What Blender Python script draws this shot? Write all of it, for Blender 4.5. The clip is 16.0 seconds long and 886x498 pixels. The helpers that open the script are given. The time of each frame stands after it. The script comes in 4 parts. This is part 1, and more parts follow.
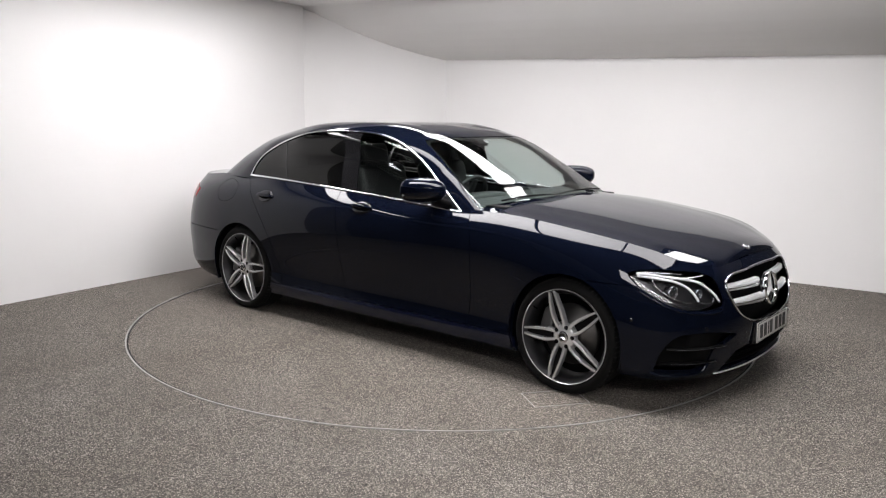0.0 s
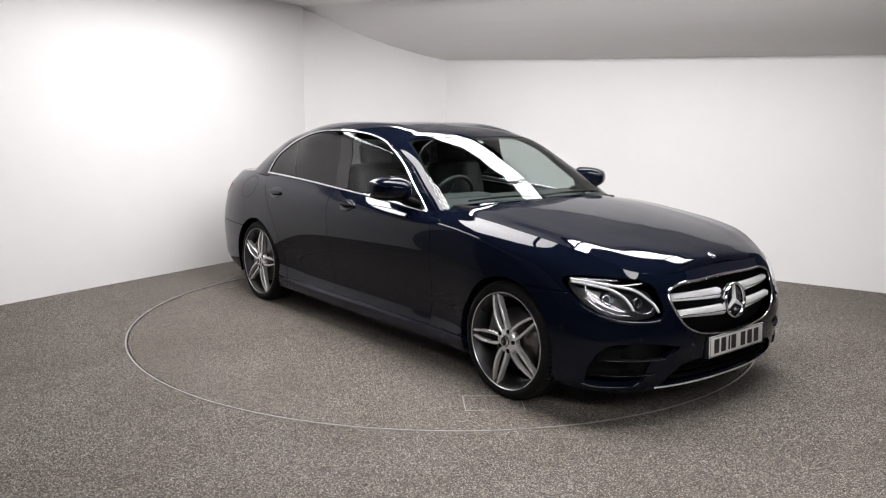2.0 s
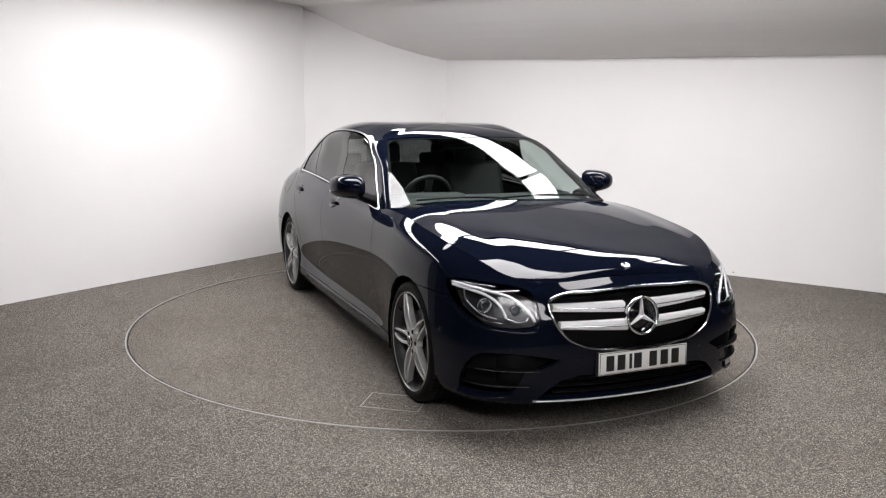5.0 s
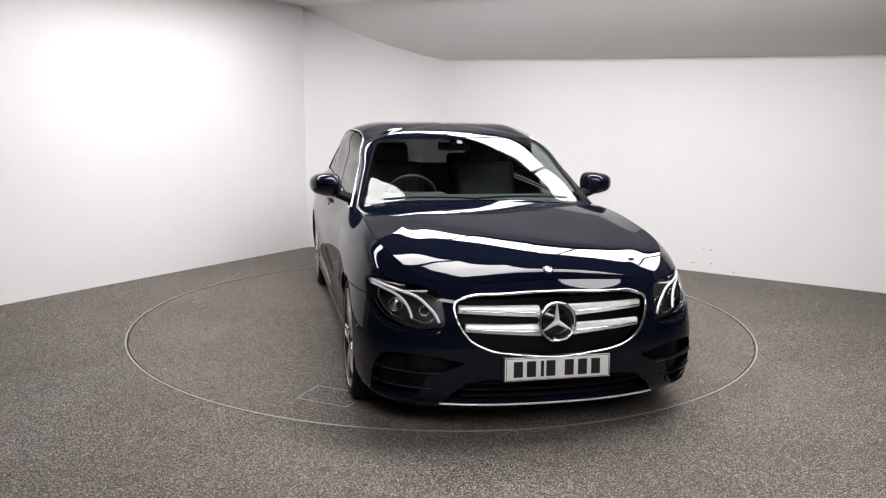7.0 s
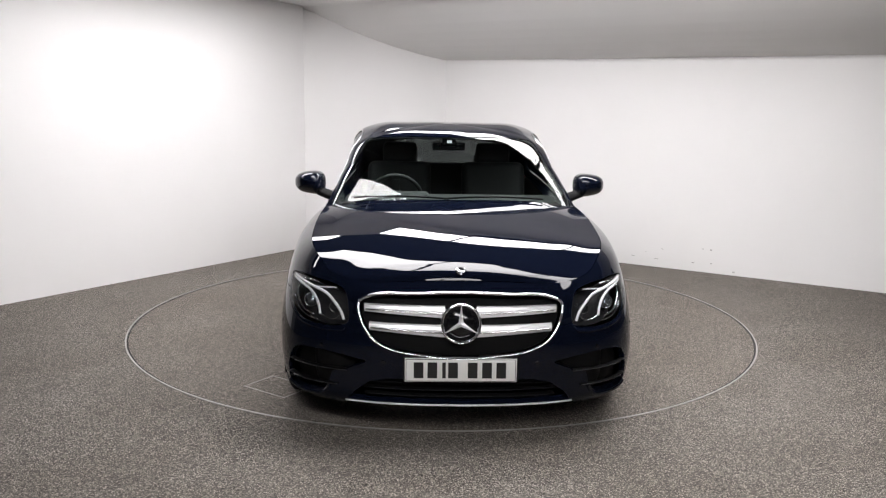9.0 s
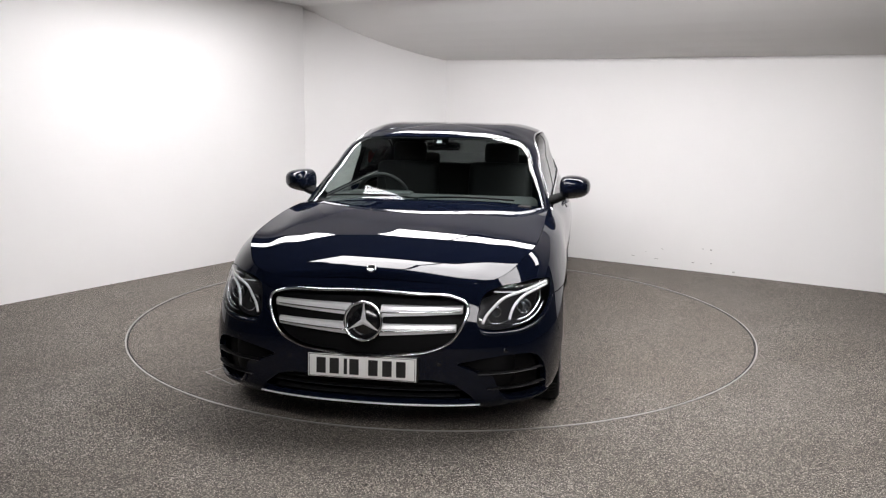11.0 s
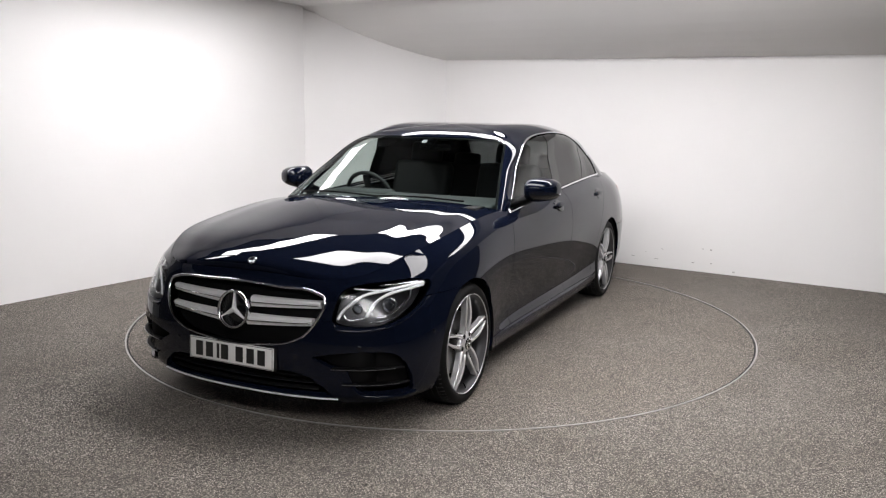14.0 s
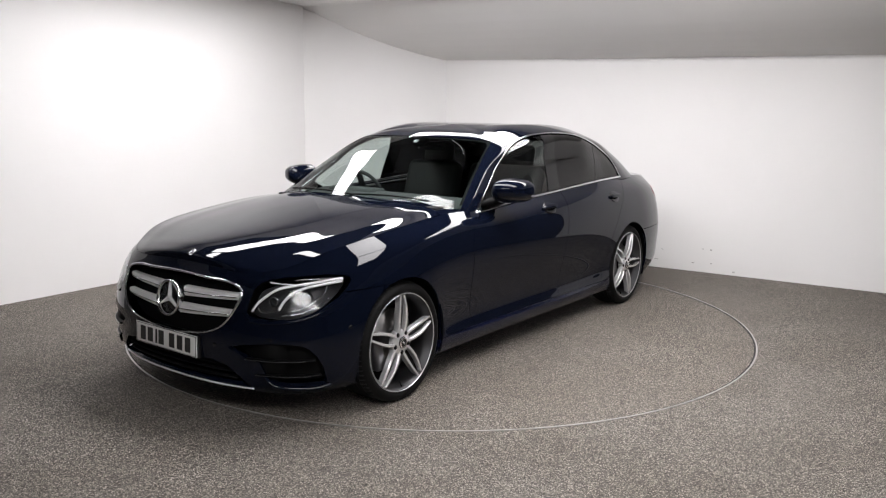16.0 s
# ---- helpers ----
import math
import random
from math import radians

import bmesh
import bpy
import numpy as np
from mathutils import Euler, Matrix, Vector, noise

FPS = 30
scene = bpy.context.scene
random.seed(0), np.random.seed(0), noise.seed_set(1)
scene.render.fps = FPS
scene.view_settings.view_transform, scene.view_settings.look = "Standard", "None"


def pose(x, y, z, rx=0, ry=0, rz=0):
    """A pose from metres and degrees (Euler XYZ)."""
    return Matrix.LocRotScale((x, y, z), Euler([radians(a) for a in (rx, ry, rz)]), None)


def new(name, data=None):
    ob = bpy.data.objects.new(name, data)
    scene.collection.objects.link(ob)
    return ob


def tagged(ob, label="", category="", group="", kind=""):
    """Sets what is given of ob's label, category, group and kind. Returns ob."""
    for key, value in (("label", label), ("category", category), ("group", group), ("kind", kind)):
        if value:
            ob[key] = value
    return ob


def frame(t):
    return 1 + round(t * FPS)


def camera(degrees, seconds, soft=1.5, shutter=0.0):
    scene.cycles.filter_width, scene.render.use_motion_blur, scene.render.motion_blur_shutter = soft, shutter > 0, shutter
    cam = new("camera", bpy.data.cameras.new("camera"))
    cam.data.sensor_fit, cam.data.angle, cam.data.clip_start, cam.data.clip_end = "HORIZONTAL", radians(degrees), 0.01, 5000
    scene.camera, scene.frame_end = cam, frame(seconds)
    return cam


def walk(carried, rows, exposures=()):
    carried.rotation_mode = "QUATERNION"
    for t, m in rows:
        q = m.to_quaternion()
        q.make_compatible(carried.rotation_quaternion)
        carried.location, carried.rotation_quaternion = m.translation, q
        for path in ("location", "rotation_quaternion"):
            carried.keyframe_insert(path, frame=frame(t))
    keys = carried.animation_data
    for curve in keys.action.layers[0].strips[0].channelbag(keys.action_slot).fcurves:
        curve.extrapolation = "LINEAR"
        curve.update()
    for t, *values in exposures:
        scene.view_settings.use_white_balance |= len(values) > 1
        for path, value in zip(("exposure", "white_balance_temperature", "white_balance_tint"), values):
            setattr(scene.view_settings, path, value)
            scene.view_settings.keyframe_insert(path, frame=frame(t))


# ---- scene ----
cam = camera(58.06, 16.0, soft=1.2)
EYE = (0.0, -6.016, 1.5515)
TILT, TURN, ROLL = -9.687, 0.032, 0.738
view = Matrix.Translation(EYE) @ pose(0, 0, 0, 90 + TILT, 0, -TURN) @ pose(0, 0, 0, 0, 0, ROLL)
walk(cam, [(0.0, view), (16.0, view)], exposures=[(0.0, 0.0), (16.0, 0.0)])

# ---- light ----
world = bpy.data.worlds.new("studio_world")
scene.world = world
world.use_nodes = True
world.node_tree.nodes["Background"].inputs[0].default_value = (0.8, 0.85, 1.0, 1)
world.node_tree.nodes["Background"].inputs[1].default_value = 0.02

PANEL_LIGHT = 18.3


# ---- materials ----
def material(name, color=(0.5, 0.5, 0.5), rough=0.5, metal=0.0, **more):
    m = bpy.data.materials.new(name)
    m.use_nodes = True
    b = m.node_tree.nodes["Principled BSDF"]
    b.inputs["Base Color"].default_value = (*color, 1)
    b.inputs["Roughness"].default_value = rough
    b.inputs["Metallic"].default_value = metal
    for k, val in more.items():
        b.inputs[k.replace("_", " ")].default_value = val
    return m


def node(m, kind, **values):
    n = m.node_tree.nodes.new(kind)
    for k, val in values.items():
        n.inputs[k.replace("_", " ")].default_value = val
    return n


def link(m, a, b):
    m.node_tree.links.new(a, b)


def shader(m):
    return m.node_tree.nodes["Principled BSDF"]


def ramp(m, source, stops):
    r = m.node_tree.nodes.new("ShaderNodeValToRGB")
    while len(r.color_ramp.elements) < len(stops):
        r.color_ramp.elements.new(0.5)
    for e, (at, c) in zip(r.color_ramp.elements, stops):
        e.position, e.color = at, (*c, 1)
    link(m, source, r.inputs[0])
    return r.outputs[0]


def bumped(m, source, strength, distance):
    b = node(m, "ShaderNodeBump", Strength=strength, Distance=distance)
    link(m, source, b.inputs["Height"])
    link(m, b.outputs[0], shader(m).inputs["Normal"])


def place(m):
    return m.node_tree.nodes.new("ShaderNodeTexCoord").outputs["Object"]


def speckled(name, dark, mid, light, big):
    """Resin-bound stone chippings: small light and dark grains, with slow stains."""
    m = material(name, mid, 0.85)
    at = place(m)
    grains = node(m, "ShaderNodeTexVoronoi", Scale=250.0)
    fine = node(m, "ShaderNodeTexNoise", Scale=110.0, Detail=6.0, Roughness=0.85)
    stain = node(m, "ShaderNodeTexNoise", Scale=big, Detail=5.0, Roughness=0.6)
    for n in (grains, fine, stain):
        link(m, at, n.inputs["Vector"])
    sep = m.node_tree.nodes.new("ShaderNodeSeparateColor")
    link(m, grains.outputs["Color"], sep.inputs[0])
    base = ramp(m, sep.outputs[0], [(0.05, tuple(k * 0.5 for k in dark)), (0.30, tuple(k * 0.72 for k in mid)), (0.72, tuple(k * 1.18 for k in mid)), (0.96, light)])
    over = ramp(m, fine.outputs[0], [(0.3, (0.42, 0.42, 0.42)), (0.68, (1.42, 1.42, 1.42))])
    slow = ramp(m, stain.outputs[0], [(0.3, (0.82, 0.79, 0.75)), (0.7, (1.08, 1.08, 1.08))])
    for extra in (over, slow):
        mix = m.node_tree.nodes.new("ShaderNodeMix")
        mix.data_type, mix.blend_type = "RGBA", "MULTIPLY"
        mix.inputs[0].default_value = 1.0
        link(m, base, mix.inputs[6])
        link(m, extra, mix.inputs[7])
        base = mix.outputs[2]
    link(m, base, shader(m).inputs["Base Color"])
    bumped(m, grains.outputs["Distance"], 0.7, 0.005)
    return m


def plaster(name, color):
    m = material(name, color, 0.75)
    at = place(m)
    fine = node(m, "ShaderNodeTexNoise", Scale=160.0, Detail=3.0)
    slow = node(m, "ShaderNodeTexNoise", Scale=0.8, Detail=4.0, Roughness=0.55)
    link(m, at, fine.inputs["Vector"])
    link(m, at, slow.inputs["Vector"])
    c = ramp(m, slow.outputs[0], [(0.3, tuple(k * 0.96 for k in color)), (0.7, color)])
    link(m, c, shader(m).inputs["Base Color"])
    bumped(m, fine.outputs[0], 0.15, 0.002)
    return m


FLOOR = speckled("stone_carpet", (0.034, 0.029, 0.024), (0.116, 0.104, 0.089), (0.47, 0.43, 0.385), 1.3)
DISC = speckled("stone_carpet_disc", (0.036, 0.030, 0.025), (0.122, 0.107, 0.090), (0.47, 0.43, 0.385), 1.1)
WALL = plaster("white_wall_paint", (0.80, 0.79, 0.785))
CEILING = plaster("white_ceiling_paint", (0.80, 0.79, 0.78))
MID_WALL = plaster("grey_wall_paint", (0.20, 0.20, 0.20))
DARK_WALL = plaster("charcoal_wall_paint", (0.045, 0.045, 0.048))
STEEL = material("edge_steel", (0.42, 0.41, 0.39), 0.45, 0.7)
GAP = material("dark_gap", (0.01, 0.01, 0.01), 0.9)
LED = material("led_diffuser", (0.9, 0.9, 0.9), 0.6)
shader(LED).inputs["Emission Color"].default_value = (1.0, 0.972, 0.985, 1)
shader(LED).inputs["Emission Strength"].default_value = PANEL_LIGHT


# ---- mesh helpers ----
def mesh_object(name, verts, faces, mat, smooth=False):
    me = bpy.data.meshes.new(name)
    me.from_pydata([tuple(map(float, p)) for p in verts], [], [tuple(map(int, f)) for f in faces])
    me.materials.append(mat)
    if smooth:
        me.polygons.foreach_set("use_smooth", [True] * len(me.polygons))
    me.update()
    return new(name, me)


def slab(name, outline, z0, z1, mat):
    """A flat plate over an outline, between two heights; z1 may be a function of (x, y)."""
    n = len(outline)
    lo = [(x, y, z0(x, y) if callable(z0) else z0) for x, y in outline]
    hi = [(x, y, z1(x, y) if callable(z1) else z1) for x, y in outline]
    faces = [tuple(range(n))[::-1], tuple(range(n, 2 * n))]
    faces += [(i, (i + 1) % n, n + (i + 1) % n, n + i) for i in range(n)]
    ob = mesh_object(name, lo + hi, faces, mat)
    bm = bmesh.new()
    bm.from_mesh(ob.data)
    bmesh.ops.recalc_face_normals(bm, faces=bm.faces)
    bm.to_mesh(ob.data)
    bm.free()
    return ob


def wall_between(name, a, b, heights, mat=None, thick=0.12):
    """A wall from a to b whose top follows the heights at its two ends; its thickness lies to its left."""
    a, b = Vector(a), Vector(b)
    d = (b - a).normalized()
    n = Vector((-d.y, d.x)) * thick
    za, zb = heights
    v = [(*a, -0.05), (*b, -0.05), (*b, zb), (*a, za)]
    v += [(p[0] + n.x, p[1] + n.y, p[2]) for p in v]
    f = [(0, 1, 2, 3), (7, 6, 5, 4), (0, 4, 5, 1), (1, 5, 6, 2), (2, 6, 7, 3), (3, 7, 4, 0)]
    return tagged(mesh_object(name, v, f, mat or WALL), kind="structure")


# ---- the room ----
HIGH = 2.69
LEFT_FAR = (-1.57, 3.08)
BACK = (0.02, 3.55)
RIGHT_NEAR = (9.0, -2.20)
LEFT_NEAR = (-8.4, -7.25)
EAST_END = (0.02 + 0.8425 * 4.80, 3.55 - 0.539 * 4.80)
WALL_END, WALL_STEP = (-3.87, -0.40), (-4.22, -0.93)
RIM = 2.27

wall_between("wall_west", LEFT_FAR, WALL_END, (HIGH, HIGH), thick=-0.12)
wall_between("wall_return", WALL_END, WALL_STEP, (HIGH, HIGH), MID_WALL, thick=-0.12)
wall_between("wall_curtain", WALL_STEP, LEFT_NEAR, (HIGH, HIGH), DARK_WALL, thick=-0.12)
wall_between("wall_north", LEFT_FAR, BACK, (2.66, 2.155))
wall_between("wall_east", BACK, EAST_END, (2.155, 2.10))
wall_between("wall_opening", EAST_END, RIGHT_NEAR, (2.10, 2.06), DARK_WALL)
wall_between("wall_south", RIGHT_NEAR, (7.0, -10.5), (HIGH, HIGH), DARK_WALL)
wall_between("wall_rear", (7.0, -10.5), LEFT_NEAR, (HIGH, HIGH), DARK_WALL)



def room_floor():
    """One sheet with a round hole for the disc."""
    inner = [(math.cos(a) * (RIM + 0.006), math.sin(a) * (RIM + 0.006)) for a in np.linspace(0, 2 * math.pi, 192, endpoint=False)]
    outer = [(math.cos(a) * 12.0, math.sin(a) * 12.0 - 3) for a in np.linspace(0, 2 * math.pi, 192, endpoint=False)]
    v = [(*p, 0) for p in inner] + [(*p, 0) for p in outer] + [(*p, -0.1) for p in inner]
    f = []
    for i in range(192):
        j = (i + 1) % 192
        f += [(i, 192 + i, 192 + j, j), (i, j, 384 + j, 384 + i)]
    v.append((0, 0, -0.1))
    f += [(384 + i, 384 + (i + 1) % 192, 576) for i in range(192)]
    return tagged(mesh_object("floor", v, f, FLOOR), "grey speckled resin-bound stone floor of a studio", kind="structure")


room_floor()


def ring(name, r0, r1, z0, z1, mat, n=192):
    v, f = [], []
    for i, a in enumerate(np.linspace(0, 2 * math.pi, n, endpoint=False)):
        c, s = math.cos(a), math.sin(a)
        v += [(c * r0, s * r0, z0), (c * r0, s * r0, z1), (c * r1, s * r1, z1), (c * r1, s * r1, z0)]
        k, q = 4 * i, 4 * ((i + 1) % n)
        f += [(k + 1, k + 2, q + 2, q + 1), (k, k + 1, q + 1, q), (k + 2, k + 3, q + 3, q + 2)]
    return mesh_object(name, v, f, mat)


tagged(ring("trim", RIM + 0.006, RIM + 0.016, -0.05, 0.004, STEEL), kind="structure")

# ceiling: flat at the height of the west wall, and a slope down to the east wall
ux, uy = 0.8425, -0.539
nx, ny = -0.539, -0.8425


def slope_line(d, t):
    return (BACK[0] + ux * t + nx * d, BACK[1] + uy * t + ny * d)


def ceiling_height(x, y):
    d = (x - BACK[0]) * nx + (y - BACK[1]) * ny
    t = (x - BACK[0]) * ux + (y - BACK[1]) * uy
    sag = 0.28 * max(0.0, (d / 1.25) * (1 - d / 1.25))
    return min(HIGH, 2.155 - 0.012 * t + d * 0.41 - sag)


def ceiling():
    v, f = [], []
    ts = np.linspace(-4, 12, 41)
    ds = [-0.3, 0.0, 0.15, 0.3, 0.45, 0.6, 0.75, 0.9, 1.05, 1.15, 1.25, 1.3, 1.45, 2.0, 4.0, 8.0, 15.0]
    for d in ds:
        for t in ts:
            x, y = slope_line(d, t)
            v.append((x, y, ceiling_height(x, y)))
    n = len(ts)
    for i in range(len(ds) - 1):
        for j in range(n - 1):
            a = i * n + j
            f.append((a, a + 1, a + n + 1, a + n))
    m = len(v)
    v += [(x, y, z + 0.1) for x, y, z in v]
    f += [tuple(m + k for k in q[::-1]) for q in f]
    return tagged(mesh_object("ceiling", v, f, CEILING), "pale grey painted studio ceiling with a sloping side", kind="structure")


ceiling()


def led_panel(a, b, wide, z=HIGH - 0.040):
    """A ceiling light between two plan points: a thin frame and a diffuser that glows."""
    a, b = Vector(a), Vector(b)
    d = b - a
    base = tagged(new("ceiling_light"), "white rectangular diffuser light panel on the ceiling", "ceiling light", "ceiling light panels")
    mid = (a + b) / 2
    base.matrix_world = pose(mid.x, mid.y, z, 0, 0, math.degrees(math.atan2(d.y, d.x)))
    hx, hy = d.length / 2, wide / 2
    def rect(x, y):
        return [(-x, -y), (x, -y), (x, y), (-x, y)]
    frame_ = slab("frame", rect(hx, hy), 0.0, 0.03, STEEL)
    diffuser = slab("diffuser", rect(hx - 0.012, hy - 0.012), -0.004, 0.0, LED)
    frame_.parent = diffuser.parent = base
    return base


def light_run(d, seams, wide):
    """A row of panels along the east wall: d is the distance of its middle from that wall, seams are the joints along it."""
    for t0, t1 in zip(seams, seams[1:]):
        led_panel(slope_line(d, t0 + 0.015), slope_line(d, t1 - 0.015), wide)


light_run(1.83, (0.40, 1.36, 2.69, 4.02, 4.70), 0.44)
light_run(3.97, (1.00, 2.33, 3.66, 4.99), 0.82)
light_run(7.60, (3.50, 4.90, 6.30, 7.70), 0.84)
# the last, narrow panel is an added fill that evens the west wall's brightness
for d0, d1, wide in ((2.30, 3.35, 0.36), (3.35, 4.40, 0.36), (4.40, 5.45, 0.20)):
    led_panel(slope_line(d0 + 0.015, -0.14), slope_line(d1 - 0.015, -0.14), wide)


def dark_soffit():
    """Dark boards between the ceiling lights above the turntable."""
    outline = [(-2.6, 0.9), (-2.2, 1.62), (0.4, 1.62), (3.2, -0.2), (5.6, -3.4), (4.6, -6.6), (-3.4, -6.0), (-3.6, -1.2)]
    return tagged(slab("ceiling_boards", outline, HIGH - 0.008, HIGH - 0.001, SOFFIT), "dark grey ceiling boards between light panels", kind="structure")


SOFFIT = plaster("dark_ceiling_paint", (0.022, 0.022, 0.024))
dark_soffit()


def scuffs():
    """Faint dark marks low on the east wall and one pale chip on the floor."""
    wall = bpy.data.objects["wall_east"]
    for i, (t, z, w, h) in enumerate(((2.36, .095, .05, .008), (2.61, .086, .06, .006), (2.99, .087, .035, .012), (3.16, .233, .025, .02), (3.17, .096, .02, .02), (3.39, .035, .03, .015), (2.67, .194, .03, .008), (3.08, .236, .02, .01), (2.5, .15, .02, .006))):
        x, y = slope_line(0.002, t)
        n = 7
        v = [(x + ux * math.cos(a) * w / 2 * (0.7 + 0.3 * random.random()), y + uy * math.cos(a) * w / 2, z + math.sin(a) * h / 2 * (0.6 + 0.4 * random.random())) for a in np.linspace(0, 2 * math.pi, n, endpoint=False)]
        v += [(p[0] + nx * 0.001, p[1] + ny * 0.001, p[2]) for p in v]
        f = [tuple(range(n)), tuple(range(n, 2 * n))[::-1]] + [(k, (k + 1) % n, n + (k + 1) % n, n + k) for k in range(n)]
        mesh_object("scuff", v, f, SCUFF).parent = wall


SCUFF = material("grey_scuff", (0.42, 0.41, 0.40), 0.9)
scuffs()


# ---- the turntable ----
TH0, RATE = -39.87, -5.410


def make_turntable():
    base = tagged(new("turntable"), "round speckled stone-covered turntable disc flush with the floor", "turntable")
    n = 192
    v = [(math.cos(a) * (RIM - 0.006), math.sin(a) * (RIM - 0.006), z) for z in (0.0, -0.06) for a in np.linspace(0, 2 * math.pi, n, endpoint=False)]
    f = [tuple(range(n))] + [(i, n + i, n + (i + 1) % n, (i + 1) % n) for i in range(n)]
    top = mesh_object("disc", v, f, DISC)
    edge = ring("edge_band", RIM - 0.006, RIM + 0.003, -0.05, -0.001, GAP)
    top.parent = edge.parent = base
    hatch = slab("hatch_frame", [(-.11, -.004), (.11, -.004), (.11, .0), (-.11, .0)], 0.0, 0.0015, STEEL)
    hatch.matrix_local = pose(1.541, -1.10, 0, 0, 0, 144.2)
    for k, (x, y, turn, half) in enumerate(((.11, .16, 90, .16), (-.11, .16, 90, .16), (0, .32, 0, .11))):
        side = slab("hatch_edge", [(-half, -.002), (half, -.002), (half, .002), (-half, .002)], 0.0, 0.0016, STEEL)
        side.parent = hatch
        side.matrix_local = pose(x, -y, 0, 0, 0, turn)
    hatch.parent = base
    return base


turntable = make_turntable()

# ---- car materials ----
PAINT = material("dark_blue_metallic_paint", (0.0035, 0.0055, 0.026), 0.4, 0.0)
shader(PAINT).inputs["Specular IOR Level"].default_value = 0.0
shader(PAINT).inputs["Coat Weight"].default_value = 1.0
shader(PAINT).inputs["Coat Roughness"].default_value = 0.008
shader(PAINT).inputs["Coat IOR"].default_value = 1.33
flake = node(PAINT, "ShaderNodeTexVoronoi", Scale=2600.0)
link(PAINT, place(PAINT), flake.inputs["Vector"])
link(PAINT, ramp(PAINT, flake.outputs["Color"], [(0.0, (0.0017, 0.0027, 0.0068)), (0.75, (0.0028, 0.0042, 0.0102)), (1.0, (0.0075, 0.0112, 0.026))]), shader(PAINT).inputs["Base Color"])
CHROME = material("polished_chrome", (0.82, 0.83, 0.85), 0.06, 1.0)
SATIN = material("satin_silver", (0.84, 0.84, 0.85), 0.28, 0.30)
BLACK = material("gloss_black_plastic", (0.006, 0.006, 0.007), 0.12)
MATT = material("matt_black_plastic", (0.0022, 0.0022, 0.0025), 0.6)
shader(MATT).inputs["Specular IOR Level"].default_value = 0.12
RUBBER = material("tyre_rubber", (0.006, 0.006, 0.006), 0.65)
shader(RUBBER).inputs["Specular IOR Level"].default_value = 0.12
TRIMCLOTH = material("black_leather", (0.011, 0.011, 0.012), 0.6)
DASH = material("dashboard_plastic", (0.045, 0.048, 0.048), 0.7)
CABIN = material("cabin_lining", (0.035, 0.035, 0.038), 0.8)
HEADLINER = material("grey_headlining", (0.22, 0.22, 0.22), 0.9)


def glass(name, tint, rough=0.0, reflect=1.5):
    """Thin sheet glass: tinted see-through with a clear reflection."""
    m = bpy.data.materials.new(name)
    m.use_nodes = True
    t = m.node_tree
    t.nodes.remove(t.nodes["Principled BSDF"])
    clear = t.nodes.new("ShaderNodeBsdfTransparent")
    clear.inputs[0].default_value = (*tint, 1)
    gloss = t.nodes.new("ShaderNodeBsdfGlossy")
    gloss.inputs["Roughness"].default_value = rough
    # Schlick's curve, the same from both sides of the sheet
    facing = t.nodes.new("ShaderNodeLayerWeight")
    facing.inputs[0].default_value = 0.5
    steep = t.nodes.new("ShaderNodeMath")
    steep.operation = "POWER"
    steep.inputs[1].default_value = 5.0
    share = t.nodes.new("ShaderNodeMath")
    share.operation = "MULTIPLY_ADD"
    low = ((reflect - 1) / (reflect + 1)) ** 2
    share.inputs[1].default_value, share.inputs[2].default_value = 1 - low, low
    mix = t.nodes.new("ShaderNodeMixShader")
    link(m, facing.outputs["Facing"], steep.inputs[0])
    link(m, steep.outputs[0], share.inputs[0])
    link(m, share.outputs[0], mix.inputs[0])
    link(m, clear.outputs[0], mix.inputs[1])
    link(m, gloss.outputs[0], mix.inputs[2])
    link(m, mix.outputs[0], t.nodes["Material Output"].inputs[0])
    return m


SCREEN_GLASS = glass("windscreen_glass", (0.68, 0.745, 0.725), reflect=1.55)
SIDE_GLASS = glass("door_glass", (0.74, 0.80, 0.78), reflect=1.55)
PRIVACY_GLASS = glass("privacy_glass", (0.012, 0.012, 0.013), reflect=1.6)
REAR_GLASS = glass("rear_screen_glass", (0.10, 0.105, 0.105), reflect=1.55)
LAMP_GLASS = glass("lamp_cover", (0.97, 0.975, 0.98), reflect=1.42)


# ---- surfaces ----
def hermite(knots, values, at, ends=(None, None)):
    """Smooth curve through values at the knots; ends fix the slope at either end (per column), None leaves it free."""
    k, y = np.asarray(knots, float), np.asarray(values, float)
    if y.ndim == 1:
        y = y[:, None]
    h = np.diff(k)
    d = np.diff(y, axis=0) / h[:, None]
    m = np.zeros_like(y)
    m[1:-1] = (d[:-1] * h[1:, None] + d[1:] * h[:-1, None]) / (h[:-1] + h[1:])[:, None]
    m[0], m[-1] = d[0], d[-1]
    for e, i in ((ends[0], 0), (ends[1], -1)):
        if e is not None:
            for c, val in enumerate(e):
                if val is not None:
                    m[i, c] = val
    at = np.asarray(at, float)
    i = np.clip(np.searchsorted(k, at) - 1, 0, len(h) - 1)
    u = ((at - k[i]) / h[i])[:, None]
    H = h[i][:, None]
    return (2 * u**3 - 3 * u**2 + 1) * y[i] + (u**3 - 2 * u**2 + u) * H * m[i] + (3 * u**2 - 2 * u**3) * y[i + 1] + (u**3 - u**2) * H * m[i + 1]


